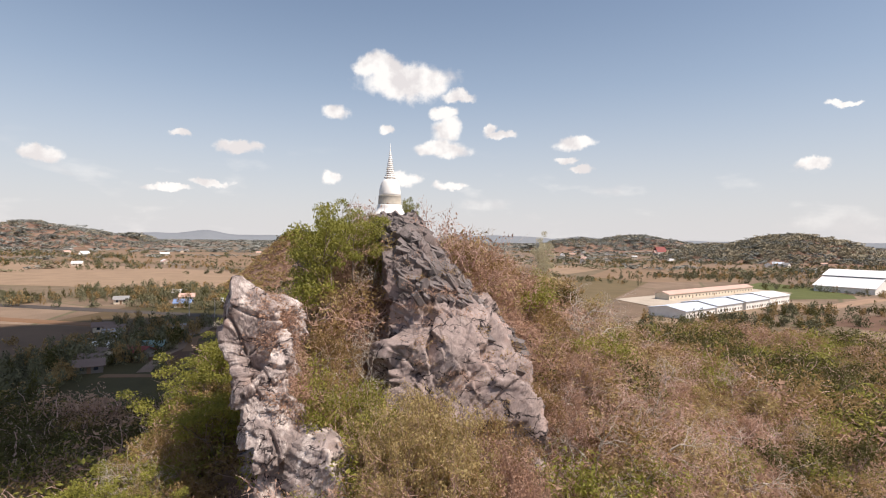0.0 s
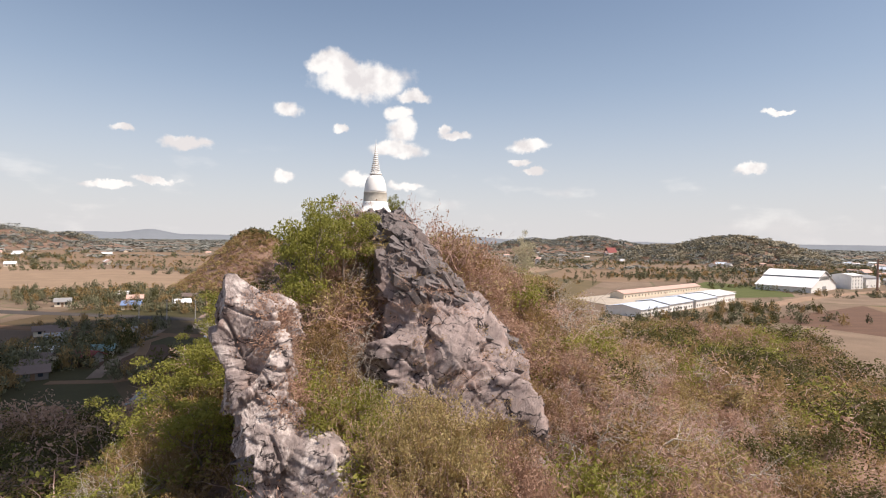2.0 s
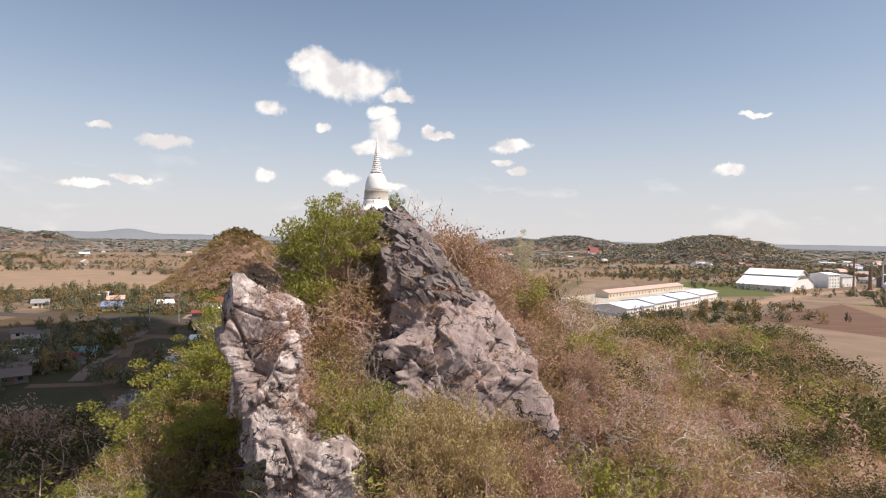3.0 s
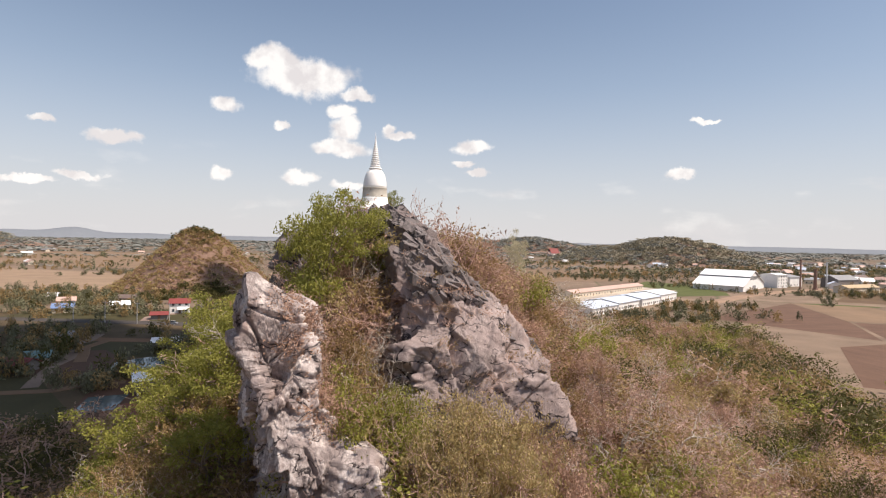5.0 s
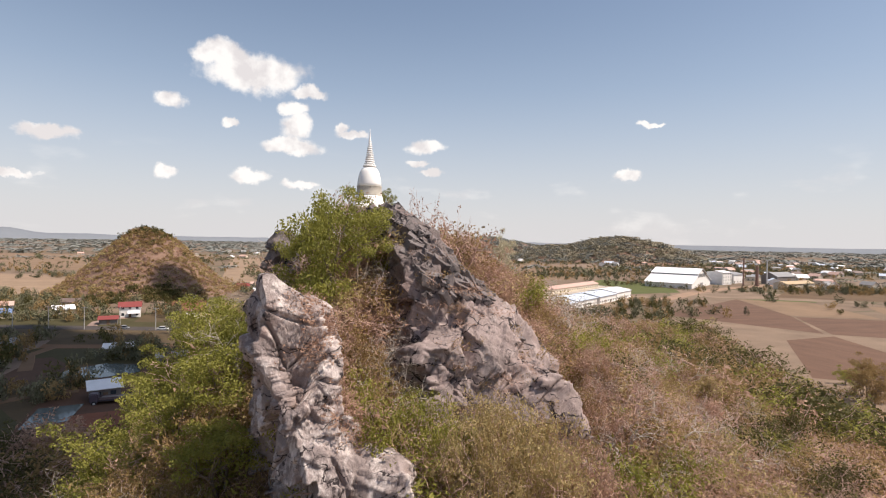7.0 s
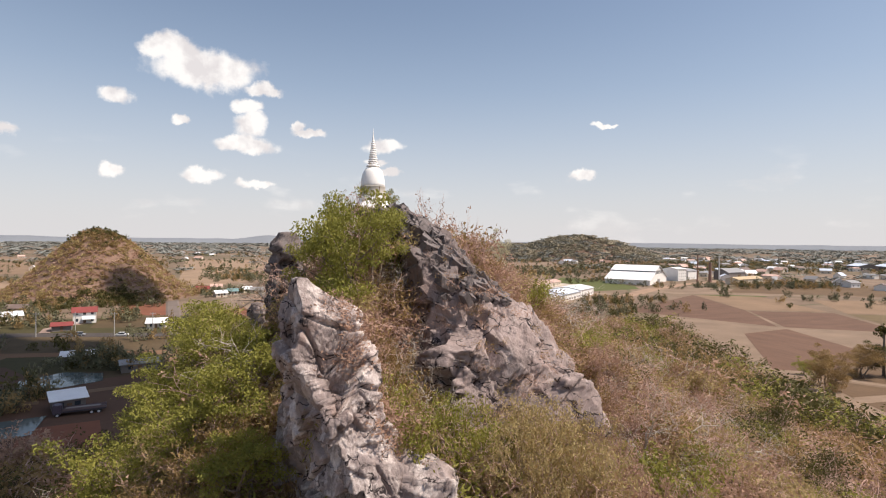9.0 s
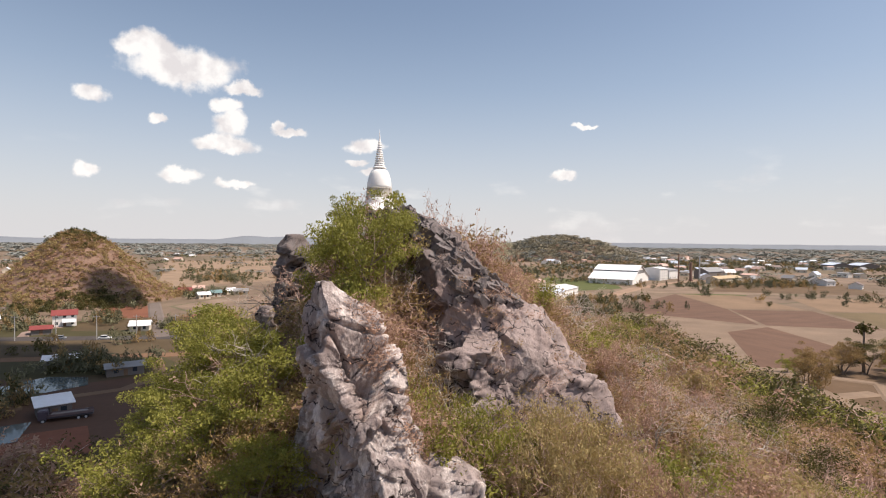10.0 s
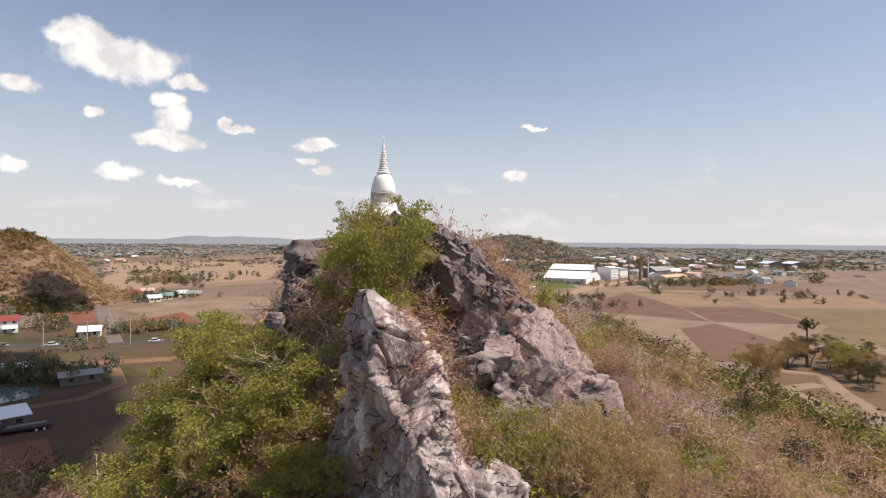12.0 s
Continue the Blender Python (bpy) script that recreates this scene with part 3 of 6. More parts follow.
        col_ = np.floor((fl @ np.array([0.8, 0.6, 0])) / (thick * 1.7) + 3 * scatter_hash(i, zero, zero, seed + k)).astype(np.int64)
        lean = scatter_hash(i, col_, zero + k, seed + 33) - 0.35
        push += ledge * reach * (lean * (0.6 - f) * 1.6 + 0.7 * (scatter_hash(i, col_, zero + 5, seed + 34) - 0.5) - 0.8 * gate * np.clip(1 - f * thick / 0.14, 0, 1))
    fade = np.repeat(np.clip((1 - v) * 9, 0.12, 1), around)
    flat = flat + o * (push * fade)[:, None]
    k = (np.arange(up - 1)[:, None] * around + np.arange(around)[None])
    kn = (np.arange(up - 1)[:, None] * around + (np.arange(around)[None] + 1) % around)
    faces = np.stack([k, kn, kn + around, k + around], -1).reshape(-1, 4)
    top = np.array([[flat[-around:, 0].mean(), flat[-around:, 1].mean(), flat[-around:, 2].mean() + 0.1]])
    n = len(flat)
    b = np.arange(around)
    cap = np.stack([n - around + b, n - around + (b + 1) % around, np.full(around, n)], -1)
    faces = np.concatenate([np.stack([faces[:, 0], faces[:, 1], faces[:, 2]], 1), np.stack([faces[:, 0], faces[:, 2], faces[:, 3]], 1), cap])
    return single(name, grid_mesh(name, np.concatenate([flat, top]), faces), material or LIMESTONE, label, "rock", "limestone crags", "structure")


FIN = [(35.6, -15.65, 41.0, 0.4, 0.3), (35.0, -15.5, 41.1, 0.72, 0.6), (34, -15.05, 41.3, 1.2, 1.1), (32.5, -14.4, 41.2, 1.95, 1.5), (30, -14.0, 41.2, 2.2, 2.6), (27, -13.55, 41.6, 2.3, 4.5), (24, -12.9, 42.4, 2.6, 6.1), (21, -12.4, 43.1, 2.8, 6.8), (18, -12.0, 44, 2.9, 7.2), (12, -11.5, 44.5, 3.6, 7.6)]
rock_fin = crag("rock_fin", FIN, 20, 320, 260, "pale grey fin of fissured limestone standing off the hillside", seed=117, sharp=5.0, big=2.6, small=0.9, amp=0.62, rough_cut=0.3, beds=(0.45, -0.30, 1.0), ledge=0.4, facet=1.1, chip=0.2)
CLIFF = [(41.2, -6.0, 62.6, 2.6, 2.6), (40, -5.2, 60, 2.6, 4.4), (38, -3.7, 57.4, 2.8, 5.4), (36, -2.8, 55.6, 3.3, 5.6), (32, -0.6, 53.2, 4.9, 7.0), (28, 1.0, 51.8, 6.9, 7.8), (22, 2.4, 50, 7.0, 8.6), (12, 3, 47.5, 8.5, 9.5)]
rock_face = crag("rock_face", CLIFF, 0, 350, 270, "steep grey limestone face below the white stupa, split by dark joints", seed=31, amp=0.95, big=2.9, small=1.1, sharp=3.6, material=FACE_STONE, beds=(-0.45, -0.55, 0.75), grain=(0.8, 0.5, 0.35), chip=0.10, ledge=0.7, facet=1.3, rough_cut=0.32)
rock_shoulder = crag("rock_shoulder", [(34.0, -13.1, 43.2, 0.6, 0.7), (33.2, -12.7, 43.3, 1.5, 1.2), (31.5, -12.7, 43.2, 1.5, 1.6), (29, -13.2, 43, 1.3, 2.0), (24, -13.2, 43, 1.6, 2.4)], 25, 110, 90, "grey rock shoulder beside the pale fin", seed=47, amp=0.5, big=1.7, small=0.7, facet=0.7)
rock_knoll = crag("rock_knoll", [(38.6, -14.9, 62.4, 0.8, 0.7), (37, -15.0, 62.2, 1.5, 1.2), (33, -15.0, 62, 2.0, 1.6), (28, -14.6, 62, 2.6, 2)], 20, 100, 80, "dark rock knob on the crest behind the green tree", seed=61, amp=0.5, big=1.8, small=0.8, material=DARK_STONE, facet=0.7)
rock_low = crag("rock_low", [(25.0, -8.9, 38.2, 1.0, 0.9), (23.8, -8.8, 37.8, 2.2, 1.7), (20, -8.6, 37.6, 3.2, 2.4), (14, -8.2, 37.6, 4.0, 3)], -15, 140, 100, "low broken outcrop at the foot of the pale rock fin", seed=83, amp=0.6, big=1.8, small=0.8, facet=0.8)
rock_spur = crag("rock_spur", [(32.0, -17.6, 60.4, 0.6, 0.5), (29.4, -17.5, 60.2, 1.0, 0.9), (24, -17.3, 60, 1.6, 1.4)], 10, 80, 70, "small grey rock spur among green trees", seed=97, amp=0.4, big=1.6, small=0.6, facet=0.6)


# Loose dark blocks piled along the crest of the face.
def block_mesh(seed):
    """A slab broken along straight joints."""
    r = np.random.default_rng(seed)
    bm = bmesh.new()
    bmesh.ops.create_cube(bm, size=1.0)
    for v in bm.verts:
        v.co += Vector(r.normal(size=3) * 0.11)
    bmesh.ops.bevel(bm, geom=bm.edges[:], offset=0.05, segments=1, affect="EDGES")
    me = bpy.data.meshes.new("rock_block")
    bm.to_mesh(me)
    bm.free()
    me.materials.append(DARK_STONE)
    return me


hulls = [block_mesh(k) for k in range(8)]
rb = np.random.default_rng(8)
st = np.array(CLIFF)[::-1]
for k in range(240):
    z = rb.uniform(33, 41.0) if k % 4 else rb.uniform(27, 33)
    cx, cy, hx, hy = [float(np.interp(z, st[:, 0], st[:, n])) for n in range(1, 5)]
    a = radians(rb.uniform(-120, 5) if z > 33 else rb.uniform(-55, 0))
    f = rb.uniform(0.92, 1.03)
    s = rb.uniform(0.45, 1.25) * (0.75 + 0.02 * (z - 29))
    ob = new("rock_block", hulls[k % 8])
    ob.parent = rock_face
    ob.matrix_basis = Matrix.LocRotScale((cx + hx * math.cos(a) * f, cy + hy * math.sin(a) * f, z), Euler((0.5 + rb.normal() * 0.25, 0.55 + rb.normal() * 0.25, 0.3 + rb.normal() * 0.3)), (s * 1.5, s * 0.9, s * 0.75))


# ---- the cloud whose shade lies over the hamlet ----
def cumulus(name, over, wide, long, base, label):
    """A flat-bottomed heap of cloud up along the sun's way from a spot on the plain."""
    at = Vector((*over, 0)) + SUN * (base / SUN.z)
    bm = bmesh.new()
    bmesh.ops.create_icosphere(bm, subdivisions=5, radius=1.0)
    p = np.array([v.co for v in bm.verts])
    q = p * (1 + 0.13 * rough_noise(p * 1.6, 4, 77) + 0.05 * rough_noise(p * 5, 3, 78))[:, None]
    q = np.stack([q[:, 0] * wide, q[:, 1] * long, np.maximum(q[:, 2], -0.12) * 38], 1)
    for v, c in zip(bm.verts, q):
        v.co = c
    for f in bm.faces:
        f.smooth = True
    me = bpy.data.meshes.new(name)
    bm.to_mesh(me)
    bm.free()
    return single(name, me, surface("cloud_white", [(0.3, (0.82, 0.82, 0.83)), (0.7, (0.9, 0.9, 0.9))], 0.02, 0.1, 1.0, 0), label, "cloud", "", "structure", Matrix.Translation(at))


cumulus("cloud", (-116, 148), 82, 100, 640, "white fair-weather cumulus drifting high over the plain")
cumulus("cloud", (-80, 366), 13, 15, 640, "small white puff of cloud high over the plain")

# ---- the white stupa ----
stupa = thing("stupa", "whitewashed bell-shaped Buddhist stupa with ringed spire on the summit", "stupa", at=(-6.3, 63.3, 41.1))
part("base", lathe([(2.0, -0.5), (2.0, 0.10), (1.92, 0.14), (1.9, 0.30), (1.80, 0.34), (1.74, 0.48), (1.66, 0.52), (1.60, 0.70), (1.54, 0.74), (1.46, 1.0), (1.41, 1.3), (1.38, 1.40), (1.3, 1.42)]), WHITEWASH, stupa)
part("band", lathe([(1.34, 1.40), (1.37, 1.46), (1.345, 1.51), (1.33, 1.9), (1.30, 2.32), (1.33, 2.37), (1.33, 2.43), (1.2, 2.45)]), OCHRE_BAND, stupa, "bare beige band round the stupa")
part("bell", lathe([(1.2, 2.42), (1.27, 2.46), (1.26, 2.7), (1.23, 3.0), (1.18, 3.3), (1.11, 3.6), (1.01, 3.9), (0.90, 4.12), (0.77, 4.28), (0.62, 4.38), (0.5, 4.42)]), WHITEWASH, stupa)
part("harmika", lathe([(0.44, 4.36), (0.47, 4.46), (0.70, 4.50), (0.71, 4.58), (0.66, 4.63), (0.5, 4.67), (0.46, 4.72)]), WHITEWASH, stupa)
for k in range(11):
    r, z = 0.57 - 0.041 * k, 4.74 + 0.235 * k
    part("ring", lathe([(r * 0.72, z - 0.06), (r * 0.78, z), (r * 0.97, z + 0.04), (r, z + 0.09), (r * 0.95, z + 0.13), (r * 0.72, z + 0.16), (r * 0.68, z + 0.21)], 28), WHITEWASH, stupa)
part("finial", lathe([(0.10, 7.2), (0.12, 7.34), (0.09, 7.46), (0.055, 7.7), (0.03, 8.1), (0.008, 8.5)], 16), WHITEWASH, stupa)


# ---- the plain: fields, roads, water ----
level = [0.02]


def face_up(bm):
    bm.normal_update()
    bmesh.ops.reverse_faces(bm, faces=[f for f in bm.faces if f.normal.z < 0])


def patch(name, pts, material, label, category="field", group=""):
    """A flat piece of the plain, a hair above the ground."""
    level[0] += 0.008
    bm = bmesh.new()
    bm.faces.new([bm.verts.new((x, y, level[0])) for x, y in pts])
    bm.normal_update()
    bmesh.ops.triangulate(bm, faces=bm.faces[:])
    face_up(bm)
    me = bpy.data.meshes.new(name)
    bm.to_mesh(me)
    bm.free()
    return single(name, me, material, label, category, group, "structure")


def strip(name, pts, width, material, label, category="road", high=0.0, kerb=0.0):
    """A road along a line of points, with a low shoulder."""
    level[0] += 0.008
    bm, prev = bmesh.new(), None
    for k, (x, y) in enumerate(pts):
        a, b = pts[max(k - 1, 0)], pts[min(k + 1, len(pts) - 1)]
        d = Vector((b[0] - a[0], b[1] - a[1])).normalized()
        n, w = Vector((-d.y, d.x)), width / 2
        row = [bm.verts.new((x + n.x * o, y + n.y * o, z)) for o, z in ((-w - 1.0, -0.02), (-w, level[0] + high), (w, level[0] + high), (w + 1.0, -0.02))]
        if prev:
            for i in range(3):
                bm.faces.new((prev[i], prev[i + 1], row[i + 1], row[i]))
        prev = row
    face_up(bm)
    me = bpy.data.meshes.new(name)
    bm.to_mesh(me)
    bm.free()
    return single(name, me, material, label, category, "", "structure")


FIELDS = "fields of the plain"
patch("field", [(178, 262), (240, 292), (292, 322), (250, 240), (212, 190)], PLOUGHED, "bare brown ploughed field", group=FIELDS)
patch("field", [(252, 243), (294, 322), (332, 302), (292, 222)], STUBBLE, "pale dry field with a green strip", group=FIELDS)
patch("field", [(214, 188), (250, 238), (290, 218), (252, 160)], PLOUGHED, "brown harrowed field", group=FIELDS)
patch("field", [(132, 128), (180, 180), (210, 184), (188, 136), (150, 116)], soil("rosy_earth", (0.31, 0.195, 0.14), stretch=(3, 1, 1)), "reddish brown bare field beside the dirt track", group=FIELDS)
patch("rough_ground", [(112, 62), (118, 88), (130, 112), (160, 126), (205, 128), (190, 84), (140, 55)], soil("brown_scrubby_ground", (0.28, 0.195, 0.125), 0.08, 1.0), "brown scrubby ground under the trees by the track", "ground")
patch("field", [(295, 214), (345, 270), (440, 240), (370, 176)], STUBBLE, "dry stubble field", group=FIELDS)
patch("field", [(192, 134), (252, 156), (292, 212), (368, 172), (236, 112)], soil("olive_stubble", (0.33, 0.26, 0.15)), "olive-tinged stubble field", group=FIELDS)
patch("crop_strip", [(294, 318), (312, 318), (340, 300), (334, 296)], GREEN_CROP, "thin strip of fresh green crop", group=FIELDS)
patch("field", [(335, 330), (420, 392), (545, 380), (440, 262)], soil("brown_stubble", (0.30, 0.21, 0.13)), "brown stubble field beyond the hedge", group=FIELDS)
patch("field", [(222, 362), (285, 372), (300, 395), (318, 470), (300, 512), (232, 438), (262, 408)], GREEN_CROP, "bright green crop beside the large shed", group=FIELDS)
patch("field", [(120, 205), (135, 232), (158, 232), (145, 205)], STUBBLE, "small dry clearing before the compound", group=FIELDS)
patch("field", [(70, 320), (100, 322), (112, 354), (190, 500), (150, 566), (60, 400)], soil("grey_green_stubble", (0.31, 0.25, 0.14)), "flat olive-brown paddy field", group=FIELDS)
patch("field", [(152, 566), (192, 500), (292, 516), (330, 620), (232, 740)], STUBBLE, "wide tan paddy field", group=FIELDS)
patch("field", [(120, 570), (230, 742), (180, 805), (90, 640)], STRAW, "pale tan paddy field", group=FIELDS)
patch("field", [(240, 745), (335, 625), (470, 700), (385, 950)], STUBBLE, "tan paddy field with dark bunds", group=FIELDS)
patch("field", [(-86, 360), (-64, 364), (-56, 303), (-77, 305)], RED_EARTH, "dark red ploughed plot by the side road", group=FIELDS)
patch("field", [(-42, 300), (-20, 327), (-14, 284), (-42, 278)], RED_EARTH, "red bare plot across the side road", group=FIELDS)
patch("field", [(-230, 232), (-128, 222), (-122, 190), (-150, 150), (-240, 150)], soil("dun_field", (0.30, 0.21, 0.145)), "dun bare field by the dirt road", group=FIELDS)
patch("field", [(-640, 760), (-190, 560), (-130, 470), (-150, 380), (-560, 420)], STRAW, "wide pale straw field", group=FIELDS)
patch("field", [(-120, 1050), (160, 1000), (60, 560), (-70, 470)], STRAW, "wide pale straw field", group=FIELDS)
patch("field", [(-780, 1250), (-140, 1120), (-200, 640), (-620, 800)], STUBBLE, "wide tan paddy field", group=FIELDS)
patch("green_plot", [(-66, 300), (-50, 300), (-48, 262), (-76, 264)], GRASS, "rough grass plot by the road", group=FIELDS)
ROUGH = soil("rough_dark_grass", (0.135, 0.125, 0.055), 0.12, 1.2)
patch("rough_ground", [(-165, 292), (-92, 298), (-40, 300), (20, 262), (30, 215), (-10, 190), (-30, 120), (-60, 95), (-110, 120), (-122, 180), (-128, 226), (-170, 236)], soil("rough_brown_ground", (0.20, 0.15, 0.085), 0.08, 1.0), "rough brown ground with dry grass along the highway", "ground")
patch("grass_verge", [(-128, 229), (-40, 203), (-30, 180), (-44, 182), (-76, 184), (-112, 200)], ROUGH, "rough dark grass beside the dirt road", "grass")
patch("grass_verge", [(-160, 266), (-48, 240), (-46, 262), (-80, 268), (-82, 298), (-150, 300)], ROUGH, "rough dark grass beside the highway", "grass")
patch("grass_verge", [(-132, 170), (-86, 160), (-60, 122), (-90, 100), (-140, 130)], ROUGH, "rough dark grass below the hill", "grass")
patch("grass_verge", [(-40, 275), (-10, 280), (30, 250), (30, 228), (-44, 246)], ROUGH, "rough dark grass beside the highway", "grass")
patch("bare_yard", [(-72, 168), (-42, 178), (-34, 140), (-44, 118), (-64, 122)], soil("worn_yard", (0.23, 0.135, 0.09)), "worn bare earth yard", "yard")
patch("soil_heap_yard", [(-60, 134), (-47, 136), (-43, 120), (-56, 116)], RED_EARTH, "patch of raw red soil", "yard")
patch("bare_yard", [(-112, 190), (-84, 196), (-70, 176), (-84, 160), (-110, 172)], soil("worn_yard_dark", (0.21, 0.13, 0.09)), "worn bare earth yard", "yard")
patch("concrete_yard", [(112, 352), (172, 396), (252, 442), (264, 408), (222, 372), (128, 296)], CONCRETE, "pale concrete yard of the compound", "yard")
patch("forecourt", [(86, 257), (104, 276), (226, 352), (240, 344), (118, 247)], soil("pale_tan_dirt", (0.55, 0.43, 0.31)), "pale dirt forecourt of the compound", "yard")
strip("highway", [(-420, 330), (-186, 276), (-114, 259), (-50, 243), (0, 230), (40, 222)], 8, TARMAC, "grey tarmac highway across the plain")
strip("dirt_road", [(-420, 300), (-193, 240), (-130, 225), (-89, 214), (-46, 207), (-20, 203)], 6, soil("orange_dirt", (0.42, 0.26, 0.16)), "orange dirt road along the highway")
strip("side_road", [(-67, 420), (-61, 370), (-54, 314), (-47, 262), (-44, 242)], 5, soil("pale_road", (0.36, 0.31, 0.28)), "pale side road to the village")
strip("track", [(-70, 156), (-58, 160), (-45, 164), (-38, 176), (-40, 190), (-43, 207)], 3, TAN_EARTH, "tan dirt track")
strip("track", [(-84, 178), (-88, 190), (-92, 200), (-90, 213)], 3, TAN_EARTH, "tan dirt track to the hamlet")
strip("track", [(-106, 182), (-104, 188), (-99, 204), (-96, 213), (-98, 226)], 3.5, soil("pale_lane", (0.50, 0.40, 0.33)), "pale dirt lane through the hamlet")
strip("track", [(-83, 150), (-85, 157), (-89, 174), (-89, 183), (-93, 196)], 3, soil("pale_footway", (0.46, 0.36, 0.29)), "pale dirt lane between the ponds")
strip("track", [(-92, 146), (-77, 147), (-71, 152), (-63, 154)], 3, TAN_EARTH, "tan dirt track past the hut")
strip("track", [(128, 122), (138, 114), (145, 101), (131, 90), (116, 73)], 3.5, soil("chalky_track", (0.52, 0.40, 0.30)), "chalky dirt track by the trees")
strip("track", [(117, 97), (125, 97), (133, 96)], 3, soil("chalky_path", (0.52, 0.40, 0.30)), "short chalky path")
strip("dirt_road", [(196, 300), (240, 330), (300, 372), (352, 400), (430, 432), (560, 500)], 9, soil("pale_factory_road", (0.66, 0.48, 0.35)), "broad tan dirt road to the factory")
WATER = surface("pond_water", shades((0.10, 0.12, 0.12)), 0.1, 1.5, 0.08, 0.15, 0.02, where="World")
patch("pond", [(-74, 176), (-66, 184), (-56, 180), (-54, 171), (-62, 166), (-72, 168)], WATER, "still grey-blue pond in bare earth", "pond", "ponds")
patch("pond", [(-66, 140), (-58, 142), (-57, 130), (-64, 126)], WATER, "still grey-blue pond in bare earth", "pond", "ponds")
patch("pond", [(-168, 178), (-150, 182), (-146, 170), (-162, 166)], WATER, "still grey-blue pond in bare earth", "pond", "ponds")


# Distant ridges on the horizon; their blue-grey colour stands in for haze.
def ridge(name, d, peaks, label):
    """A far line of hills: peaks of (heading, half width in degrees, height)."""
    a = np.linspace(-62, 68, 420)
    h = sum(p[2] * np.exp(-((a - p[0]) / p[1]) ** 2) for p in peaks) + 3 * rough_noise(np.stack([a / 3, a * 0, a * 0 + d], 1), 5, 5)
    h = 36 + np.maximum(h, -1)
    r = np.radians(a)
    x, y = np.sin(r), np.cos(r)
    v = np.concatenate([np.stack([x * (d - 150), y * (d - 150), a * 0 - 1], 1), np.stack([x * d, y * d, h], 1), np.stack([x * (d + 150), y * (d + 150), a * 0 - 1], 1)])
    k, n = np.arange(419), 420
    f = np.concatenate([np.stack([k, k + 1, k + n + 1, k + n], 1), np.stack([k + n, k + n + 1, k + 2 * n + 1, k + 2 * n], 1)])
    return single(name, grid_mesh(name, v, f, True), DISTANCE, label, "hills", "", "structure")


ridge("backdrop", 4500, [(-23.6, 1.7, 34), (-28, 4, 14), (-19, 4, 8), (1.6, 2.0, 28), (5.2, 1.8, 22), (8.6, 2.4, 20), (14, 1.6, 20), (18, 5, 8)], "low ridges on the horizon, coloured blue-grey for haze")

# ---- buildings ----
def paint(name, c, rough=0.6, metal=0.0):
    return surface(name, [(0.3, tuple(v * 0.86 for v in c)), (0.65, tuple(min(v * 1.06, 0.95) for v in c))], 0.3, 3.5, rough, 0.1, 0.02, metal)


WHITE_WALL, CREAM_WALL, GREY_WALL = paint("white_wall", (0.80, 0.78, 0.75)), paint("cream_wall", (0.66, 0.58, 0.47)), paint("grey_board_wall", (0.20, 0.175, 0.16))
ROOFS = {"white": paint("white_metal_roof", (0.74, 0.74, 0.75), 0.45), "blue": paint("pale_blue_metal_roof", (0.56, 0.62, 0.72), 0.45), "red": paint("red_tile_roof", (0.22, 0.055, 0.05)), "rust": paint("rusty_metal_roof", (0.17, 0.125, 0.11)),
         "grey": paint("grey_metal_roof", (0.27, 0.265, 0.265), 0.5), "pink": paint("faded_red_roof", (0.55, 0.37, 0.31)), "teal": paint("teal_roof", (0.16, 0.25, 0.25)), "yellow": paint("ochre_roof", (0.46, 0.35, 0.22)), "royal": paint("bright_blue_roof", (0.18, 0.25, 0.42), 0.45)}
PANE = surface("dark_window_glass", shades((0.05, 0.06, 0.07)), 1, 4, 0.12, 0)
DOOR = paint("brown_door", (0.22, 0.14, 0.09))


def roof_mesh(w, d, eave, ridge, over=0.6, thick=0.18, shed=False):
    """A pitched roof whose ridge runs along x."""
    bm = bmesh.new()
    slope = (ridge - eave) / (d / 2)
    x0, x1 = -w / 2 - over, w / 2 + over
    y1 = d / 2 + over
    prof = [(-y1, eave - slope * over), (0, ridge), (y1, eave - slope * over)]
    if shed:
        prof = [(-y1, eave), (y1, ridge)]
    vs = [[bm.verts.new((x, y, z + t)) for y, z in prof] for x in (x0, x1) for t in (0, thick)]
    lo0, hi0, lo1, hi1 = vs
    for a, b in ((hi0, hi1), (lo1, lo0)):
        for k in range(len(prof) - 1):
            bm.faces.new((a[k], b[k], b[k + 1], a[k + 1]))
    for lo, hi in ((lo0, hi0), (hi1, lo1)):
        for k in range(len(prof) - 1):
            bm.faces.new((lo[k], hi[k], hi[k + 1], lo[k + 1]))
    for k in (0, -1):
        bm.faces.new((lo0[k], lo1[k], hi1[k], hi0[k]))
    bmesh.ops.recalc_face_normals(bm, faces=bm.faces[:])
    return bm


def walls_mesh(w, d, eave, ridge, shed=False):
    bm = boxed(-w / 2, w / 2, -d / 2, d / 2, -0.3, eave)
    for x in (-w / 2, w / 2):
        if shed:
            g = [(x, -d / 2, eave), (x, d / 2, eave), (x, d / 2, ridge)]
        else:
            g = [(x, -d / 2, eave), (x, d / 2, eave), (x, 0, ridge)]
        bm.faces.new([bm.verts.new(v) for v in g])
    if shed:
        bm.faces.new([bm.verts.new(v) for v in ((-w / 2, d / 2, eave), (w / 2, d / 2, eave), (w / 2, d / 2, ridge), (-w / 2, d / 2, ridge))])
    return bm


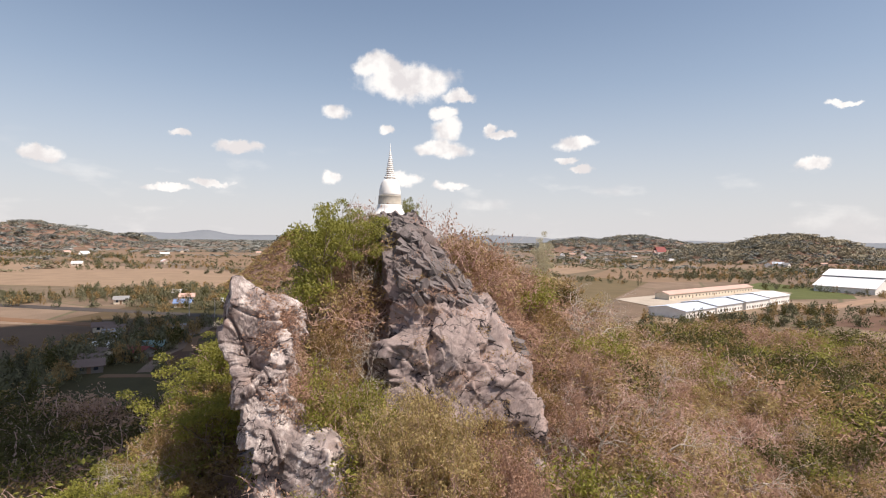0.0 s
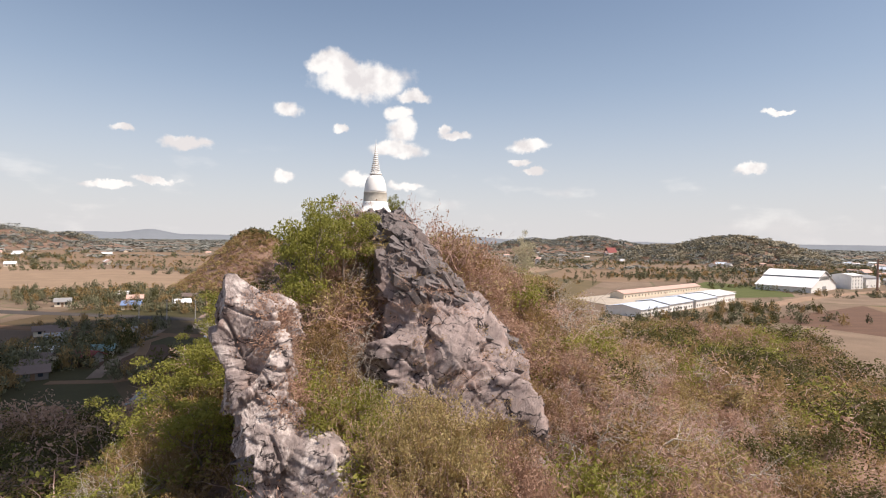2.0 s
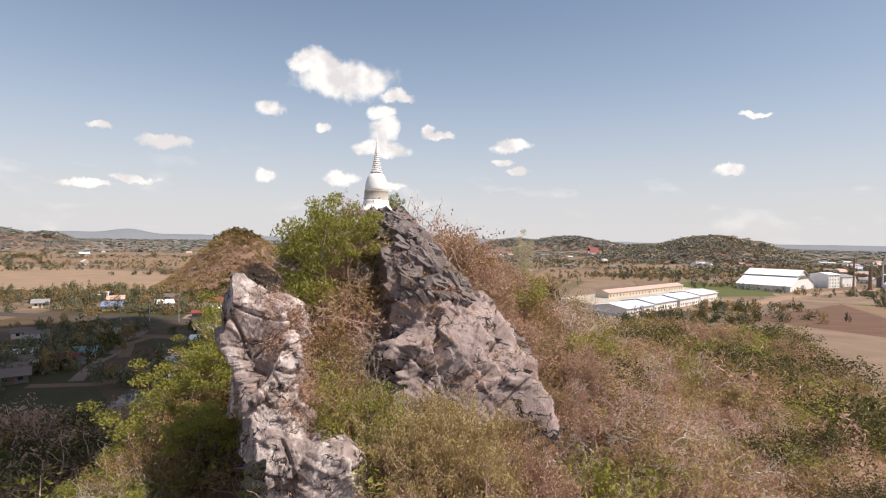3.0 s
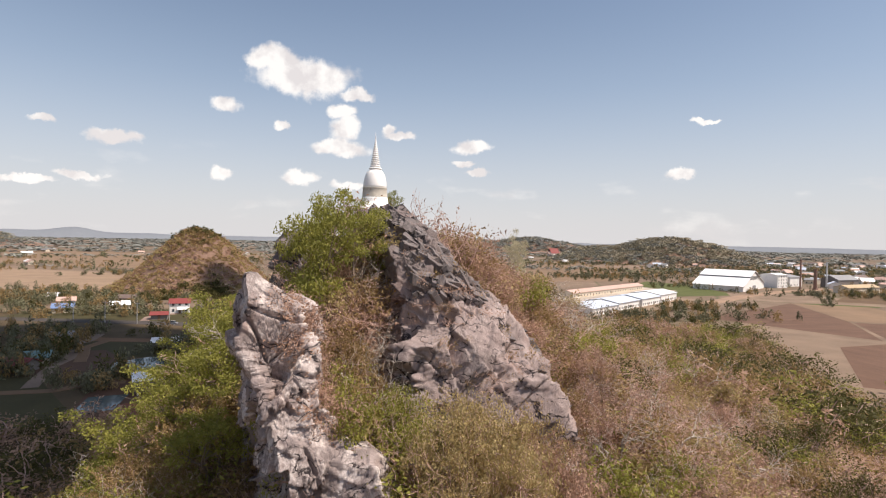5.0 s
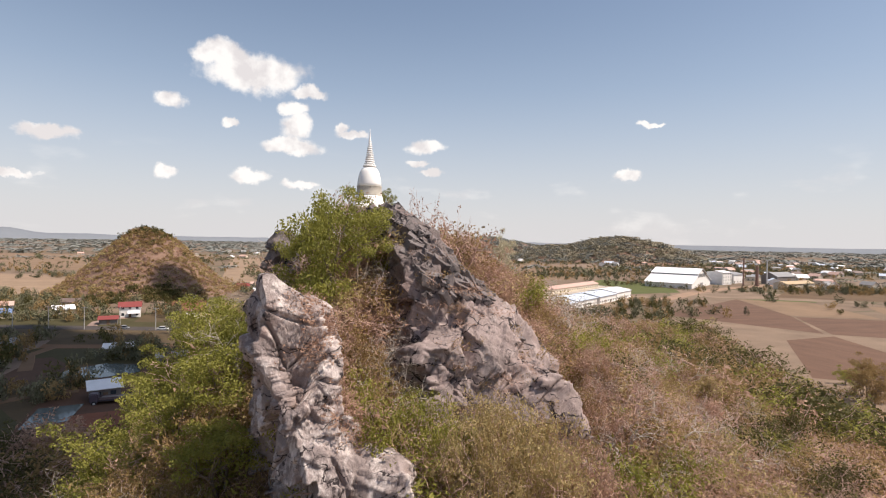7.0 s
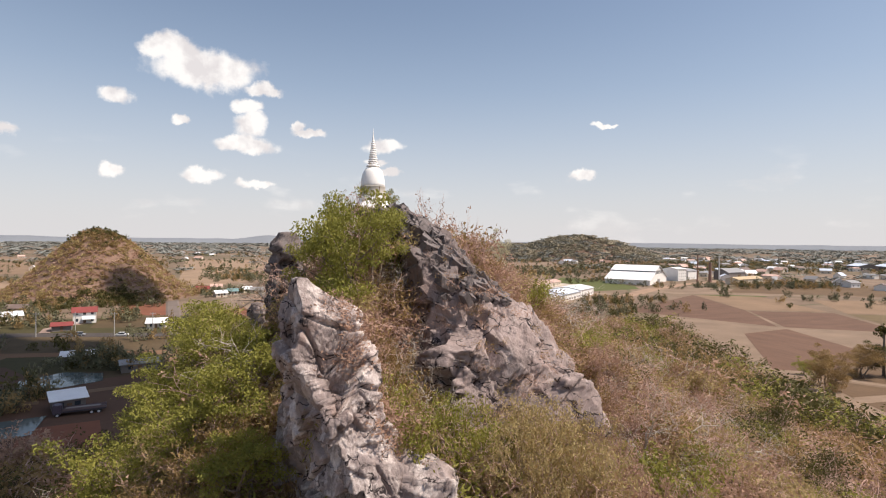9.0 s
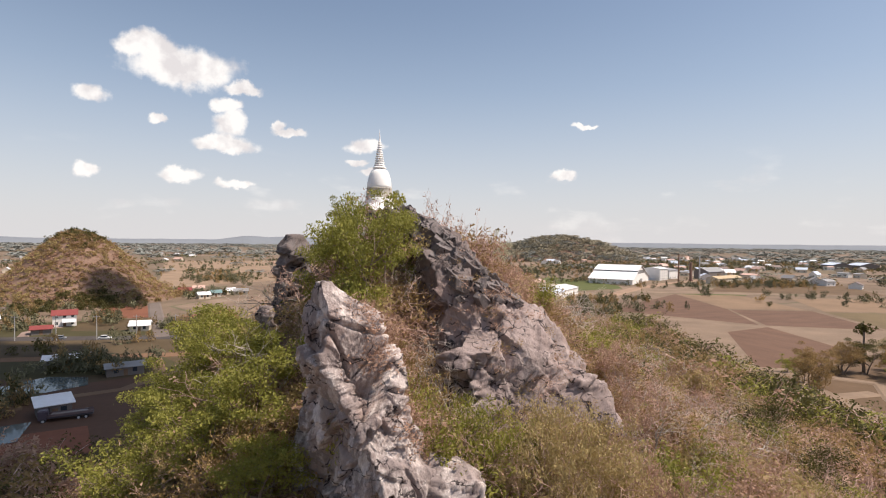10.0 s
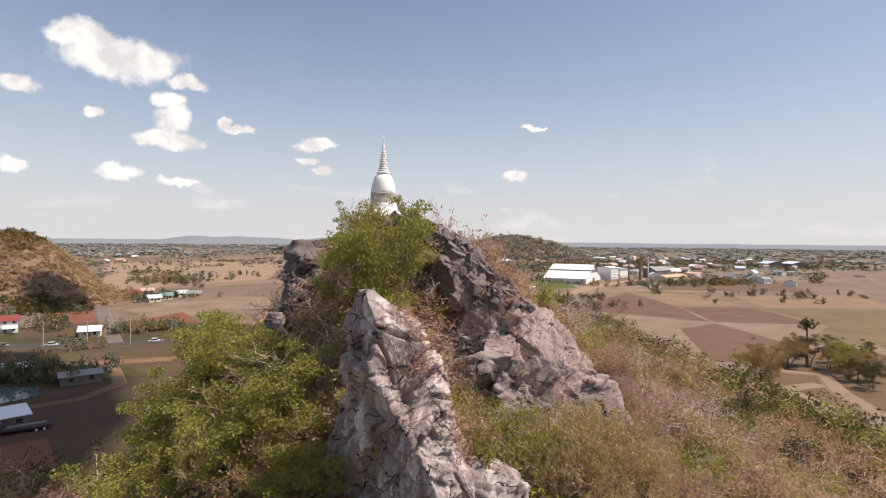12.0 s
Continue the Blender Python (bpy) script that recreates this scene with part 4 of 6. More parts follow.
def house(name, x, y, w, d, eave, ridge, turn, roof, wall, label, category="house", group="", windows=2, storeys=1, shed=False, doors=1):
    ob = thing(name, label, category, group, at=(x, y, 0), turn=turn)
    wl_ = part("wall", walls_mesh(w, d, eave, ridge, shed), wall, ob)
    part("roof", roof_mesh(w, d, eave + 0.02, ridge + 0.02, shed=shed), ROOFS[roof], ob)
    for s in range(storeys):
        z = 1.1 + s * 2.9
        for k in range(windows):
            wx = -w / 2 + (k + 0.5) * w / windows
            for side in (-1, 1):
                y0 = side * d / 2
                part("window", boxed(wx - 0.55, wx + 0.55, y0 - 0.05, y0 + 0.05, z, z + 1.2), PANE, ob)
    for k in range(doors):
        wx = -w / 2 + (k + 1) * w / (doors + 1)
        part("door", boxed(wx - 0.5, wx + 0.5, -d / 2 - 0.07, -d / 2 + 0.05, 0, 2.05), DOOR, ob)
    return ob


villa = house("villa", -86, 286, 8.5, 7, 5.2, 6.9, 12, "red", WHITE_WALL, "white two-storey house with a red tiled roof", windows=3, storeys=2)
part("porch", roof_mesh(3.6, 3, 2.5, 3.2), ROOFS["white"], villa).location = (1.5, -4.6, 0)
strip("driveway", [(-84, 283), (-90, 279), (-95, 270), (-93, 258)], 3, soil("pale_driveway", (0.62, 0.48, 0.42)), "pale driveway curving up to the white house")
house("open_shed", -88.5, 264, 6.5, 5, 2.5, 3.5, 10, "red", GREY_WALL, "low shed with a dark rusty red roof", "shed", windows=1)
house("long_shed", -65, 199, 11, 5.5, 2.6, 3.5, 8, "white", GREY_WALL, "low shed with pale metal roof near the pond", "shed")
house("long_shed", -47.5, 182, 9, 5, 2.6, 3.4, 14, "grey", GREY_WALL, "low shed with weathered grey metal roof", "shed")
house("hut", -55.5, 147, 6, 5.5, 2.8, 3.6, 20, "white", GREY_WALL, "small hut with a pale metal roof by the yard", "hut", shed=True)
HAM = "houses of the hamlet"
roofs = ["rust", "grey", "white", "rust", "grey", "rust", "teal", "red", "grey", "rust", "grey", "rust"]
rng = np.random.default_rng(4)
for k, (x, y) in enumerate(((-134, 214), (-115, 188), (-111, 175), (-102, 157), (-121, 199), (-126, 208), (-95, 178), (-95, 169), (-104, 212), (-106, 166), (-118, 180), (-98, 150))):
    house("house", x, y, rng.uniform(5.5, 7.5), rng.uniform(4.5, 5.5), 2.4, 3.7, rng.uniform(-25, 35), roofs[k], GREY_WALL if k % 3 else CREAM_WALL, "village house with %s roof among dark trees" % {"rust": "a rusty metal", "grey": "a weathered grey metal", "white": "a pale metal", "teal": "a teal metal", "red": "a dark red"}[roofs[k]], "house", HAM)
house("house", -138, 288, 8, 6, 2.8, 4.4, 15, "royal", CREAM_WALL, "house with a bright blue metal roof", "house", "houses by the highway")
for k, (x, y, r) in enumerate(((-48, 424, "red"), (-35, 388, "white"), (-54, 262, "white"), (-19, 414, "white"), (-60, 408, "pink"), (-28, 400, "teal"), (-12, 408, "grey"), (-40, 440, "pink"), (-118, 300, "white"), (-150, 318, "pink"), (-178, 300, "grey"), (-165, 340, "white"), (-125, 330, "rust"))):
    house("house", x, y, rng.uniform(6.5, 9.5), rng.uniform(5, 6.5), 2.7, 4.2, rng.uniform(-20, 30), r, CREAM_WALL, "roadside village house with %s roof" % {"red": "a red tiled", "white": "a pale metal", "pink": "a faded red", "teal": "a teal metal", "grey": "a grey metal", "rust": "a rusty metal"}[r], "house", "houses by the highway")

# The compound: a stepped row of four halls, and a long block behind.
ux, uy = 0.793, 0.609
row_turn = math.degrees(math.atan2(uy, ux))
for k in range(4):
    c = 16.5 + 32.5 * k
    hall = house("hall", 118 + ux * c - uy * 11, 262 + uy * c + ux * (11 + 1.5 * (k % 2)), 29.5, 20, 4.2 + 0.35 * k, 5.9 + 0.35 * k, row_turn, "blue" if k < 3 else "white", WHITE_WALL, "long low hall with pale metal roof and white walls", "hall", "halls of the compound", windows=9, doors=2)
block = house("long_block", 190, 388, 116, 10, 3.8, 5.4, row_turn - 1, "pink", CREAM_WALL, "long low block with a faded red roof and rows of windows", "building", windows=26, storeys=1, doors=3)

# The great white shed with its raised clerestory.
sa = 2.2
sl, sw = 40.0, 68.0
shed_at = (321 + math.cos(sa) * sl / 2 + math.sin(sa) * sw / 2, 401.5 + math.sin(sa) * sl / 2 - math.cos(sa) * sw / 2)
great = thing("great_shed", "huge white metal shed with a stepped roof and grey clerestory", "warehouse", at=(*shed_at, 0), turn=math.degrees(sa))
part("wall", walls_mesh(sl, sw, 4.4, 15.6), WHITE_WALL, great)
for s in (-1, 1):
    bm = bmesh.new()
    x1, y1, y2 = sl / 2 + 1, s * (sw / 2 + 1.2), s * sw * 0.215
    q4 = [(-x1, y1, 4.3), (x1, y1, 4.3), (x1, y2, 11.0), (-x1, y2, 11.0)]
    a = [bm.verts.new(v) for v in q4]
    b = [bm.verts.new((v[0], v[1], v[2] + 0.25)) for v in q4]
    bm.faces.new(a)
    bm.faces.new(b[::-1])
    for k in range(4):
        bm.faces.new((a[k], a[(k + 1) % 4], b[(k + 1) % 4], b[k]))
    bmesh.ops.recalc_face_normals(bm, faces=bm.faces[:])
    part("lower_roof", bm, ROOFS["white"], great)
part("clerestory", boxed(-sl / 2, sl / 2, -sw * 0.21, sw * 0.21, 9, 12.2), ROOFS["grey"], great, "grey louvred clerestory wall")
part("upper_roof", roof_mesh(sl, sw * 0.43, 12.2, 16.6, 1.0, 0.25), ROOFS["white"], great)
part("gate", boxed(-sl / 2 - 0.2, -sl / 2 + 0.1, -5, 5, 0, 4), ROOFS["grey"], great)

FACT = "factory buildings"
house("factory_block", 394, 450, 17, 16, 12, 13.5, 20, "white", WHITE_WALL, "tall pale factory block beside the great shed", "factory", FACT, windows=4, storeys=4)
house("factory_block", 424, 470, 22, 22, 9, 11, 20, "grey", WHITE_WALL, "low white factory block with grey roof", "factory", FACT, windows=4)
house("factory_block", 470, 452, 34, 16, 8, 12, 15, "grey", GREY_WALL, "weathered grey factory hall with sheet roof", "factory", FACT, windows=5)
house("factory_block", 430, 398, 46, 12, 5, 7, 14, "yellow", CREAM_WALL, "long low hall with an ochre roof behind a hedge", "hall", FACT, windows=8)
RUST_STEEL, PALE_STEEL = paint("rusty_steel", (0.24, 0.15, 0.12), 0.7), paint("pale_steel", (0.55, 0.55, 0.56), 0.5)
for x, y, h, r, m, lb in ((404, 430, 27, 0.8, RUST_STEEL, "tall slim rust-brown factory chimney"), (398, 424, 22, 0.7, RUST_STEEL, "tall slim rust-brown factory chimney"), (430, 428, 25, 0.75, PALE_STEEL, "tall slim pale steel chimney"), (414, 424, 19, 1.6, RUST_STEEL, "squat rust-brown steel conveyor tower")):
    ch = thing("chimney", lb, "chimney", "factory chimneys", at=(x, y, 0))
    part("shaft", tube(bmesh.new(), (0, 0, -0.5), (0, 0, h), r, r * 0.8, 12), m, ch)
    part("rim", tube(bmesh.new(), (0, 0, h - 0.6), (0, 0, h + 0.1), r * 1.0, r * 1.0, 12), m, ch)
    part("base", tube(bmesh.new(), (0, 0, -0.5), (0, 0, 1.5), r * 1.5, r * 1.4, 12), m, ch)
for x, y in ((860, 566), (892, 546)):
    house("warehouse", x, y, 34, 27, 7, 10.5, 60, "blue", GREY_WALL, "large far warehouse with a pale blue-white roof", "warehouse", "far warehouses", windows=3)

# The town in the distance.
for k in range(110):
    a, r = rng.uniform(0.72, 1.02), rng.uniform(560, 1500)
    if k > 84:
        a, r = rng.uniform(0.18, 0.62), rng.uniform(900, 1600)
    x, y = r * math.sin(a), r * math.cos(a)
    rf = str(rng.choice(["white", "grey", "grey", "rust", "blue", "pink"]))
    if float(lay(np.array([x]), np.array([y]))[0]) > 0.1:
        continue
    house("town_house", x, y, rng.uniform(8, 15), rng.uniform(7, 10), rng.uniform(3, 5), rng.uniform(5.5, 7), rng.uniform(0, 180), rf, CREAM_WALL if k % 2 else WHITE_WALL, "far town building with %s roof" % {"white": "a pale metal", "grey": "a grey", "rust": "a rusty", "blue": "a pale blue", "pink": "a faded red"}[rf], "building", "houses of the far town", windows=2, doors=1)
for k in range(26):
    x, y = rng.uniform(-900, -80), rng.uniform(620, 1500)
    house("farmhouse", x, y, rng.uniform(9, 16), rng.uniform(7, 10), 3.2, 5.6, rng.uniform(0, 180), str(rng.choice(["white", "white", "grey", "pink"])), CREAM_WALL, "lone far farmhouse on the tan plain", "house", "far farmhouses", windows=2)
temple = thing("temple", "far temple with a red and pink tiered roof under the hill", "temple", at=(560, 1400, 0), turn=20)
part("wall", walls_mesh(30, 18, 9, 14), WHITE_WALL, temple)
part("roof", roof_mesh(30, 18, 9, 22), ROOFS["red"], temple)
part("porch_roof", roof_mesh(40, 12, 7, 13), ROOFS["pink"], temple)

# ---- vehicles and poles ----
RUBBER, GLASS = paint("black_tyre", (0.03, 0.03, 0.03), 0.9), PANE


def wheel(parent, x, y, r, w):
    wh = part("wheel", tube(bmesh.new(), (x, y - w / 2, r), (x, y + w / 2, r), r, r, 14), RUBBER, parent)
    part("rim", tube(bmesh.new(), (x, y - w / 2 - 0.01, r), (x, y + w / 2 + 0.01, r), r * 0.55, r * 0.55, 10), PALE_STEEL, wh)


def car(x, y, turn, colour, label):
    c = thing("car", label, "car", "cars on the highway", at=(x, y, 0.1), turn=turn)
    m = paint("car_paint_" + label.split()[0], colour, 0.3)
    part("body", boxed(-2.2, 2.2, -0.85, 0.85, 0.35, 0.95, bevel=0.14), m, c)
    part("cabin", boxed(-1.5, 1.0, -0.76, 0.76, 0.9, 1.5, bevel=0.2), GLASS, c)
    part("roof", boxed(-1.2, 0.7, -0.68, 0.68, 1.47, 1.55, bevel=0.03), m, c)
    for sx in (-1.4, 1.4):
        for s in (-0.75, 0.75):
            wheel(c, sx, s, 0.32, 0.22)


car(-63.5, 244, -15, (0.75, 0.75, 0.75), "white saloon car on the highway")
car(-31, 238, -15, (0.75, 0.75, 0.75), "white saloon car on the highway")
car(-79, 249, 165, (0.30, 0.31, 0.33), "grey saloon car on the highway")
truck = thing("flatbed_truck", "long dark flatbed truck parked in the yard", "truck", at=(-51.5, 142.5, 0.03), turn=8)
part("bed", boxed(-3.6, 4.2, -1.15, 1.15, 0.9, 1.25, bevel=0.04), paint("dark_truck_bed", (0.07, 0.06, 0.07)), truck)
part("cab", boxed(-5.4, -3.7, -1.1, 1.1, 0.6, 2.6, bevel=0.18), paint("dark_truck_cab", (0.10, 0.08, 0.10), 0.4), truck)
part("side_board", boxed(-3.6, 4.2, 1.1, 1.16, 1.25, 1.75), paint("truck_board", (0.16, 0.12, 0.12)), truck)
part("side_board", boxed(-3.6, 4.2, -1.16, -1.1, 1.25, 1.75), paint("truck_board_near", (0.16, 0.12, 0.12)), truck)
part("load", boxed(-3.2, 3.2, -0.9, 0.9, 1.25, 1.6, bevel=0.1), paint("truck_load", (0.20, 0.17, 0.16)), truck)
for sx in (-4.5, 1.6, 2.9):
    for s in (-0.95, 0.95):
        wheel(truck, sx, s, 0.48, 0.3)
CONC = paint("grey_concrete_pole", (0.42, 0.40, 0.38))
first = None
for k in range(9):
    x = -120 + 13.5 * k
    at = (x, 251.5 - 0.245 * (x + 100), 0)
    if first is None:
        first = thing("utility_pole", "slim grey concrete utility pole by the highway", "pole", "utility poles", at=at, turn=-14)
        part("shaft", tube(bmesh.new(), (0, 0, -0.5), (0, 0, 9.5), 0.2, 0.12, 8), CONC, first)
        part("crossarm", boxed(-1.1, 1.1, -0.07, 0.07, 8.8, 8.95), CONC, first)
        for s in (-1, 0, 1):
            part("insulator", tube(bmesh.new(), (s * 0.95, 0, 8.95), (s * 0.95, 0, 9.2), 0.06, 0.04, 6), PALE_STEEL, first)
    else:
        copy_thing(first, pose(*at, 0, 0, -14))


# ---- plants ----
def sticks(segs, sides=3):
    """Tapered twigs (start, end, start radius, end radius) as corners and quads."""
    s = np.array(segs, float)
    a, b, r0, r1 = s[:, 0:3], s[:, 3:6], s[:, 6], s[:, 7]
    d = b - a
    d /= np.linalg.norm(d, axis=1, keepdims=True) + 1e-9
    u = np.cross(d, np.where(np.abs(d[:, 2:3]) > 0.9, [[1, 0, 0]], [[0, 0, 1]]))
    u /= np.linalg.norm(u, axis=1, keepdims=True) + 1e-9
    w = np.cross(d, u)
    ring = []
    for c, r in ((a, r0), (b, r1)):
        for k in range(sides):
            t = 2 * math.pi * k / sides
            ring.append(c + r[:, None] * (u * math.cos(t) + w * math.sin(t)))
    v = np.stack(ring, 1).reshape(-1, 3)
    o = np.arange(len(s))[:, None] * 2 * sides
    f = np.concatenate([o + np.array([[k, (k + 1) % sides, sides + (k + 1) % sides, sides + k]]) for k in range(sides)])
    return v, f


def leaves(rng, centres, spread, each, size, flat=0.5, corners=3):
    """Pointed leaves strewn round clump centres."""
    c = np.repeat(np.asarray(centres), each, 0)
    n = len(c)
    g = rng.normal(size=(n, 3))
    g /= np.linalg.norm(g, axis=1, keepdims=True)
    c = c + g * (rng.random((n, 1)) ** 0.45) * np.asarray(spread)
    up = rng.normal(size=(n, 3)) * [1, 1, flat] + [0, 0, 0.7]
    up /= np.linalg.norm(up, axis=1, keepdims=True)
    a = np.cross(up, rng.normal(size=(n, 3)))
    a /= np.linalg.norm(a, axis=1, keepdims=True)
    b = np.cross(up, a)
    s = size * rng.uniform(0.6, 1.35, (n, 1))
    if corners == 3:
        v = np.stack([c - a * s - b * s * 0.34, c + a * s * 1.15, c - a * s * 0.55 + b * s * 0.5], 1).reshape(-1, 3)
    else:
        v = np.stack([c - a * s, c + b * s * 0.42, c + a * s, c - b * s * 0.42], 1).reshape(-1, 3)
    return v, np.arange(corners * n).reshape(n, corners)


def limbs(rng, stems, height, lean, levels, forks, shrink=0.68, thick=0.05, bend=0.35, rise=0.25):
    """Branches that fork from the base: all segments, and the tips."""
    segs, tips = [], []

    def grow(p, d, length, r, level):
        steps = 3 if level < 2 else 2
        for k in range(steps):
            e = p + d * (length / steps)
            r1 = max(r * (0.86 if k < steps - 1 else 0.72), 0.006)
            segs.append((*p, *e, r, r1))
            p, r = e, r1
            d = d + rng.normal(size=3) * bend * 0.5 + [0, 0, rise * 0.2]
            d /= np.linalg.norm(d)
            if level < levels and (k > 0 or level > 0):
                for _ in range(forks - (k < steps - 1)):
                    n = d + rng.normal(size=3) * (bend + 0.35)
                    n[2] += rise * 0.4
                    grow(p, n / np.linalg.norm(n), length * shrink * rng.uniform(0.7, 1.15), r * 0.7, level + 1)
        if level >= levels - 1:
            tips.append(p)

    for k in range(stems):
        t = 2 * math.pi * (k + rng.random() * 0.6) / stems
        d = np.array([math.cos(t) * lean, math.sin(t) * lean, 1.0])
        grow(np.array([0.05 * math.cos(t), 0.05 * math.sin(t), -0.25]), d / np.linalg.norm(d), height * rng.uniform(0.8, 1.1), thick, 0)
    return segs, np.array(tips)


def sapling(seed, kind):
    """Arrays for one plant about 3 m tall (trees about 6 m): wood and foliage."""
    rng = np.random.default_rng(seed)
    if kind == "tree":
        segs, tips = limbs(rng, 2, 2.3, 0.22, 3, 2, 0.72, 0.13, 0.3)
        picked = []
        for c in tips[rng.permutation(len(tips))]:
            if all(np.linalg.norm((c - q) * [1, 1, 1.3]) > 0.66 for q in picked):
                picked.append(c)
            if len(picked) == 46:
                break
        sets = []
        for c in picked:
            r = rng.uniform(0.46, 0.80)
            sets.append(leaves(rng, c[None], (r, r, r * 0.5), int(420 * r * r), 0.076, 0.35, 4))
            sets.append(leaves(rng, c[None] - [[0, 0, r * 0.25]], (r * 1.1, r * 1.1, r * 0.7), int(36 * r), 0.085, 0.6, 4))
        v = np.concatenate([a for a, _ in sets])
        return sticks(segs, 3), (v, np.arange(len(v)).reshape(-1, 4))
    if kind == "dry":
        segs, tips = limbs(rng, 3, 0.9, 0.8, 3, 2, 0.8, 0.045, 0.45)
        return sticks(segs), leaves(rng, tips[rng.permutation(len(tips))[:36]], 0.25, 4, 0.07)
    if kind == "bush":
        segs, tips = limbs(rng, 5, 0.85, 0.65, 2, 2, 0.8, 0.03, 0.4)
        c = np.concatenate([tips, tips[:30] * [0.8, 0.8, 0.75]])
        return sticks(segs), leaves(rng, c, 0.36, 9, 0.07)
    if kind == "tall":
        segs, tips = limbs(rng, 7, 1.75, 0.42, 3, 2, 0.62, 0.05, 0.42, 0.35)
        c = tips[rng.permutation(len(tips))[:190]]
        return sticks(segs), leaves(rng, c, (0.36, 0.36, 0.30), 24, 0.062, 0.5, 4)
    if kind == "dead":
        segs, tips = limbs(rng, 2, 1.7, 0.45, 4, 2, 0.74, 0.10, 0.5, 0.15)
        return sticks(segs, 3), None
    if kind == "brush":
        segs, tips = limbs(rng, 5, 0.95, 0.9, 1, 1, 0.9, 0.022, 0.6)
        return sticks(segs), leaves(rng, np.concatenate([tips, tips * [1.15, 1.15, 0.6]]), 0.45, 7, 0.095)
    if kind == "grove":
        segs, tips = limbs(rng, 3, 0.8, 0.5, 1, 1, 0.8, 0.035, 0.5)
        c = np.concatenate([tips, tips[:8] * [1.1, 1.1, 0.75] + rng.normal(size=(len(tips[:8]), 3)) * 0.15])
        return sticks(segs), leaves(rng, c, (0.34, 0.34, 0.24), 21, 0.06, 0.5, 4)
    segs, tips = limbs(rng, 3, 0.9, 0.6, 1, 0, 0.8, 0.035, 0.5)
    return sticks(segs), leaves(rng, np.concatenate([tips, tips * [1.2, 1.2, 0.55]]), 0.6, 25, 0.078)


def top_of(model):
    return max(model[0][0][:, 2].max(), model[1][0][:, 2].max() if model[1] else 0)


MODELS = {k: [sapling(100 * n + 7 * i, k) for i in range(c)] for n, (k, c) in enumerate((("tree", 4), ("dry", 5), ("bush", 4), ("dead", 3), ("brush", 8), ("far", 8), ("tall", 3), ("grove", 6)))}
WOOD_OF = {"tree": BARK, "dry": TWIG, "bush": TWIG, "dead": PALE_BARK, "tall": TWIG}
plain_plants = {}


def plant(name, kind, variant, x, y, height, wide=1.0, turn=0.0, foliage=None, wood=None, label="", category="tree", group="", z=None):
    """A tree or shrub of its own, standing on the ground."""
    model = MODELS[kind][variant % len(MODELS[kind])]
    key = (name, kind, variant % len(MODELS[kind]), foliage.name if foliage else "", wood.name if wood else "")
    z = float(lay(np.array([x]), np.array([y]))[0]) if z is None else z
    s = height / top_of(model)
    m = Matrix.LocRotScale((x, y, z), Euler((0, 0, radians(turn))), (s * wide, s * wide, s))
    if key in plain_plants:
        ob = plain_plants[key]
        made = copy_thing(ob, Matrix())
        made.matrix_basis = m
        return tagged(made, label, category, group)
    ob = new(name)
    ob.empty_display_size = 0.2
    as_part("trunk" if kind in ("tree", "dead") else "stem", grid_mesh(name + "_wood", *model[0]), wood or WOOD_OF[kind], ob)
    if model[1]:
        as_part("crown", grid_mesh(name + "_leaves", *model[1]), foliage, ob)
    ob.matrix_basis = m
    plain_plants[key] = ob
    return tagged(ob, label, category, group)


ROCKS = [(FIN, 20), (CLIFF, 0)]


def on_rock(x, y, z, grow=1.0):
    """Whether the rock stands over the ground at arrays x, y, z."""
    hit = np.zeros(len(x), bool)
    for st, turn in ROCKS:
        st = np.array(st)[::-1]
        cx, cy, hx, hy = [np.interp(z, st[:, 0], st[:, k]) for k in range(1, 5)]
        c, s = math.cos(radians(turn)), math.sin(radians(turn))
        dx, dy = x - cx, y - cy
        u, w = (dx * c + dy * s) / (hx * grow), (-dx * s + dy * c) / (hy * grow)
        hit |= (u * u + w * w < 1) & (z < st[-1, 0])
    return hit


# The single plants that stand out.
GREEN, DRYS = "green trees on the hill", "leafless shrubs on the hill"
plant("broadleaf_tree", "tree", 0, -10.8, 50.4, 11.2, 0.75, 20, LEAF_GREEN, None, "leafy bright green tree clinging to the ridge beside the stupa", "tree", GREEN)
plant("broadleaf_tree", "tree", 1, -8.4, 52.5, 9.2, 0.9, 140, LEAF_GREEN, None, "leafy bright green tree clinging to the ridge beside the stupa", "tree", GREEN)
plant("broadleaf_tree", "tree", 2, -11.8, 53.8, 9.8, 0.65, 250, LEAF_GREEN, None, "leafy bright green tree clinging to the ridge beside the stupa", "tree", GREEN)
plant("broadleaf_tree", "tree", 1, -10.4, 62.0, 6.9, 0.75, 60, LEAF_GREEN, None, "small thin green tree next to the stupa", "tree", GREEN)
plant("broadleaf_tree", "tree", 3, -3.6, 65.0, 5.6, 0.5, 60, LEAF_GREEN, None, "small green tree peeping out behind the stupa", "tree", GREEN, z=38)
for k, (x, y, z, h) in enumerate(((-1.2, 60.0, 38.2, 5.2), (-7.6, 59.2, 38.6, 4.6), (-8.8, 60.6, 38.4, 4.6), (-9.6, 57.6, 36.0, 5.0), (2.6, 57.0, 35.8, 5.6), (1.0, 56.4, 36.2, 4.6))):
    plant("bare_shrub", "dry", k, x, y, h, 0.75, 70 * k, LEAF_BROWN, None, "thin leafless shrub on the crest", "shrub", DRYS, z=z)
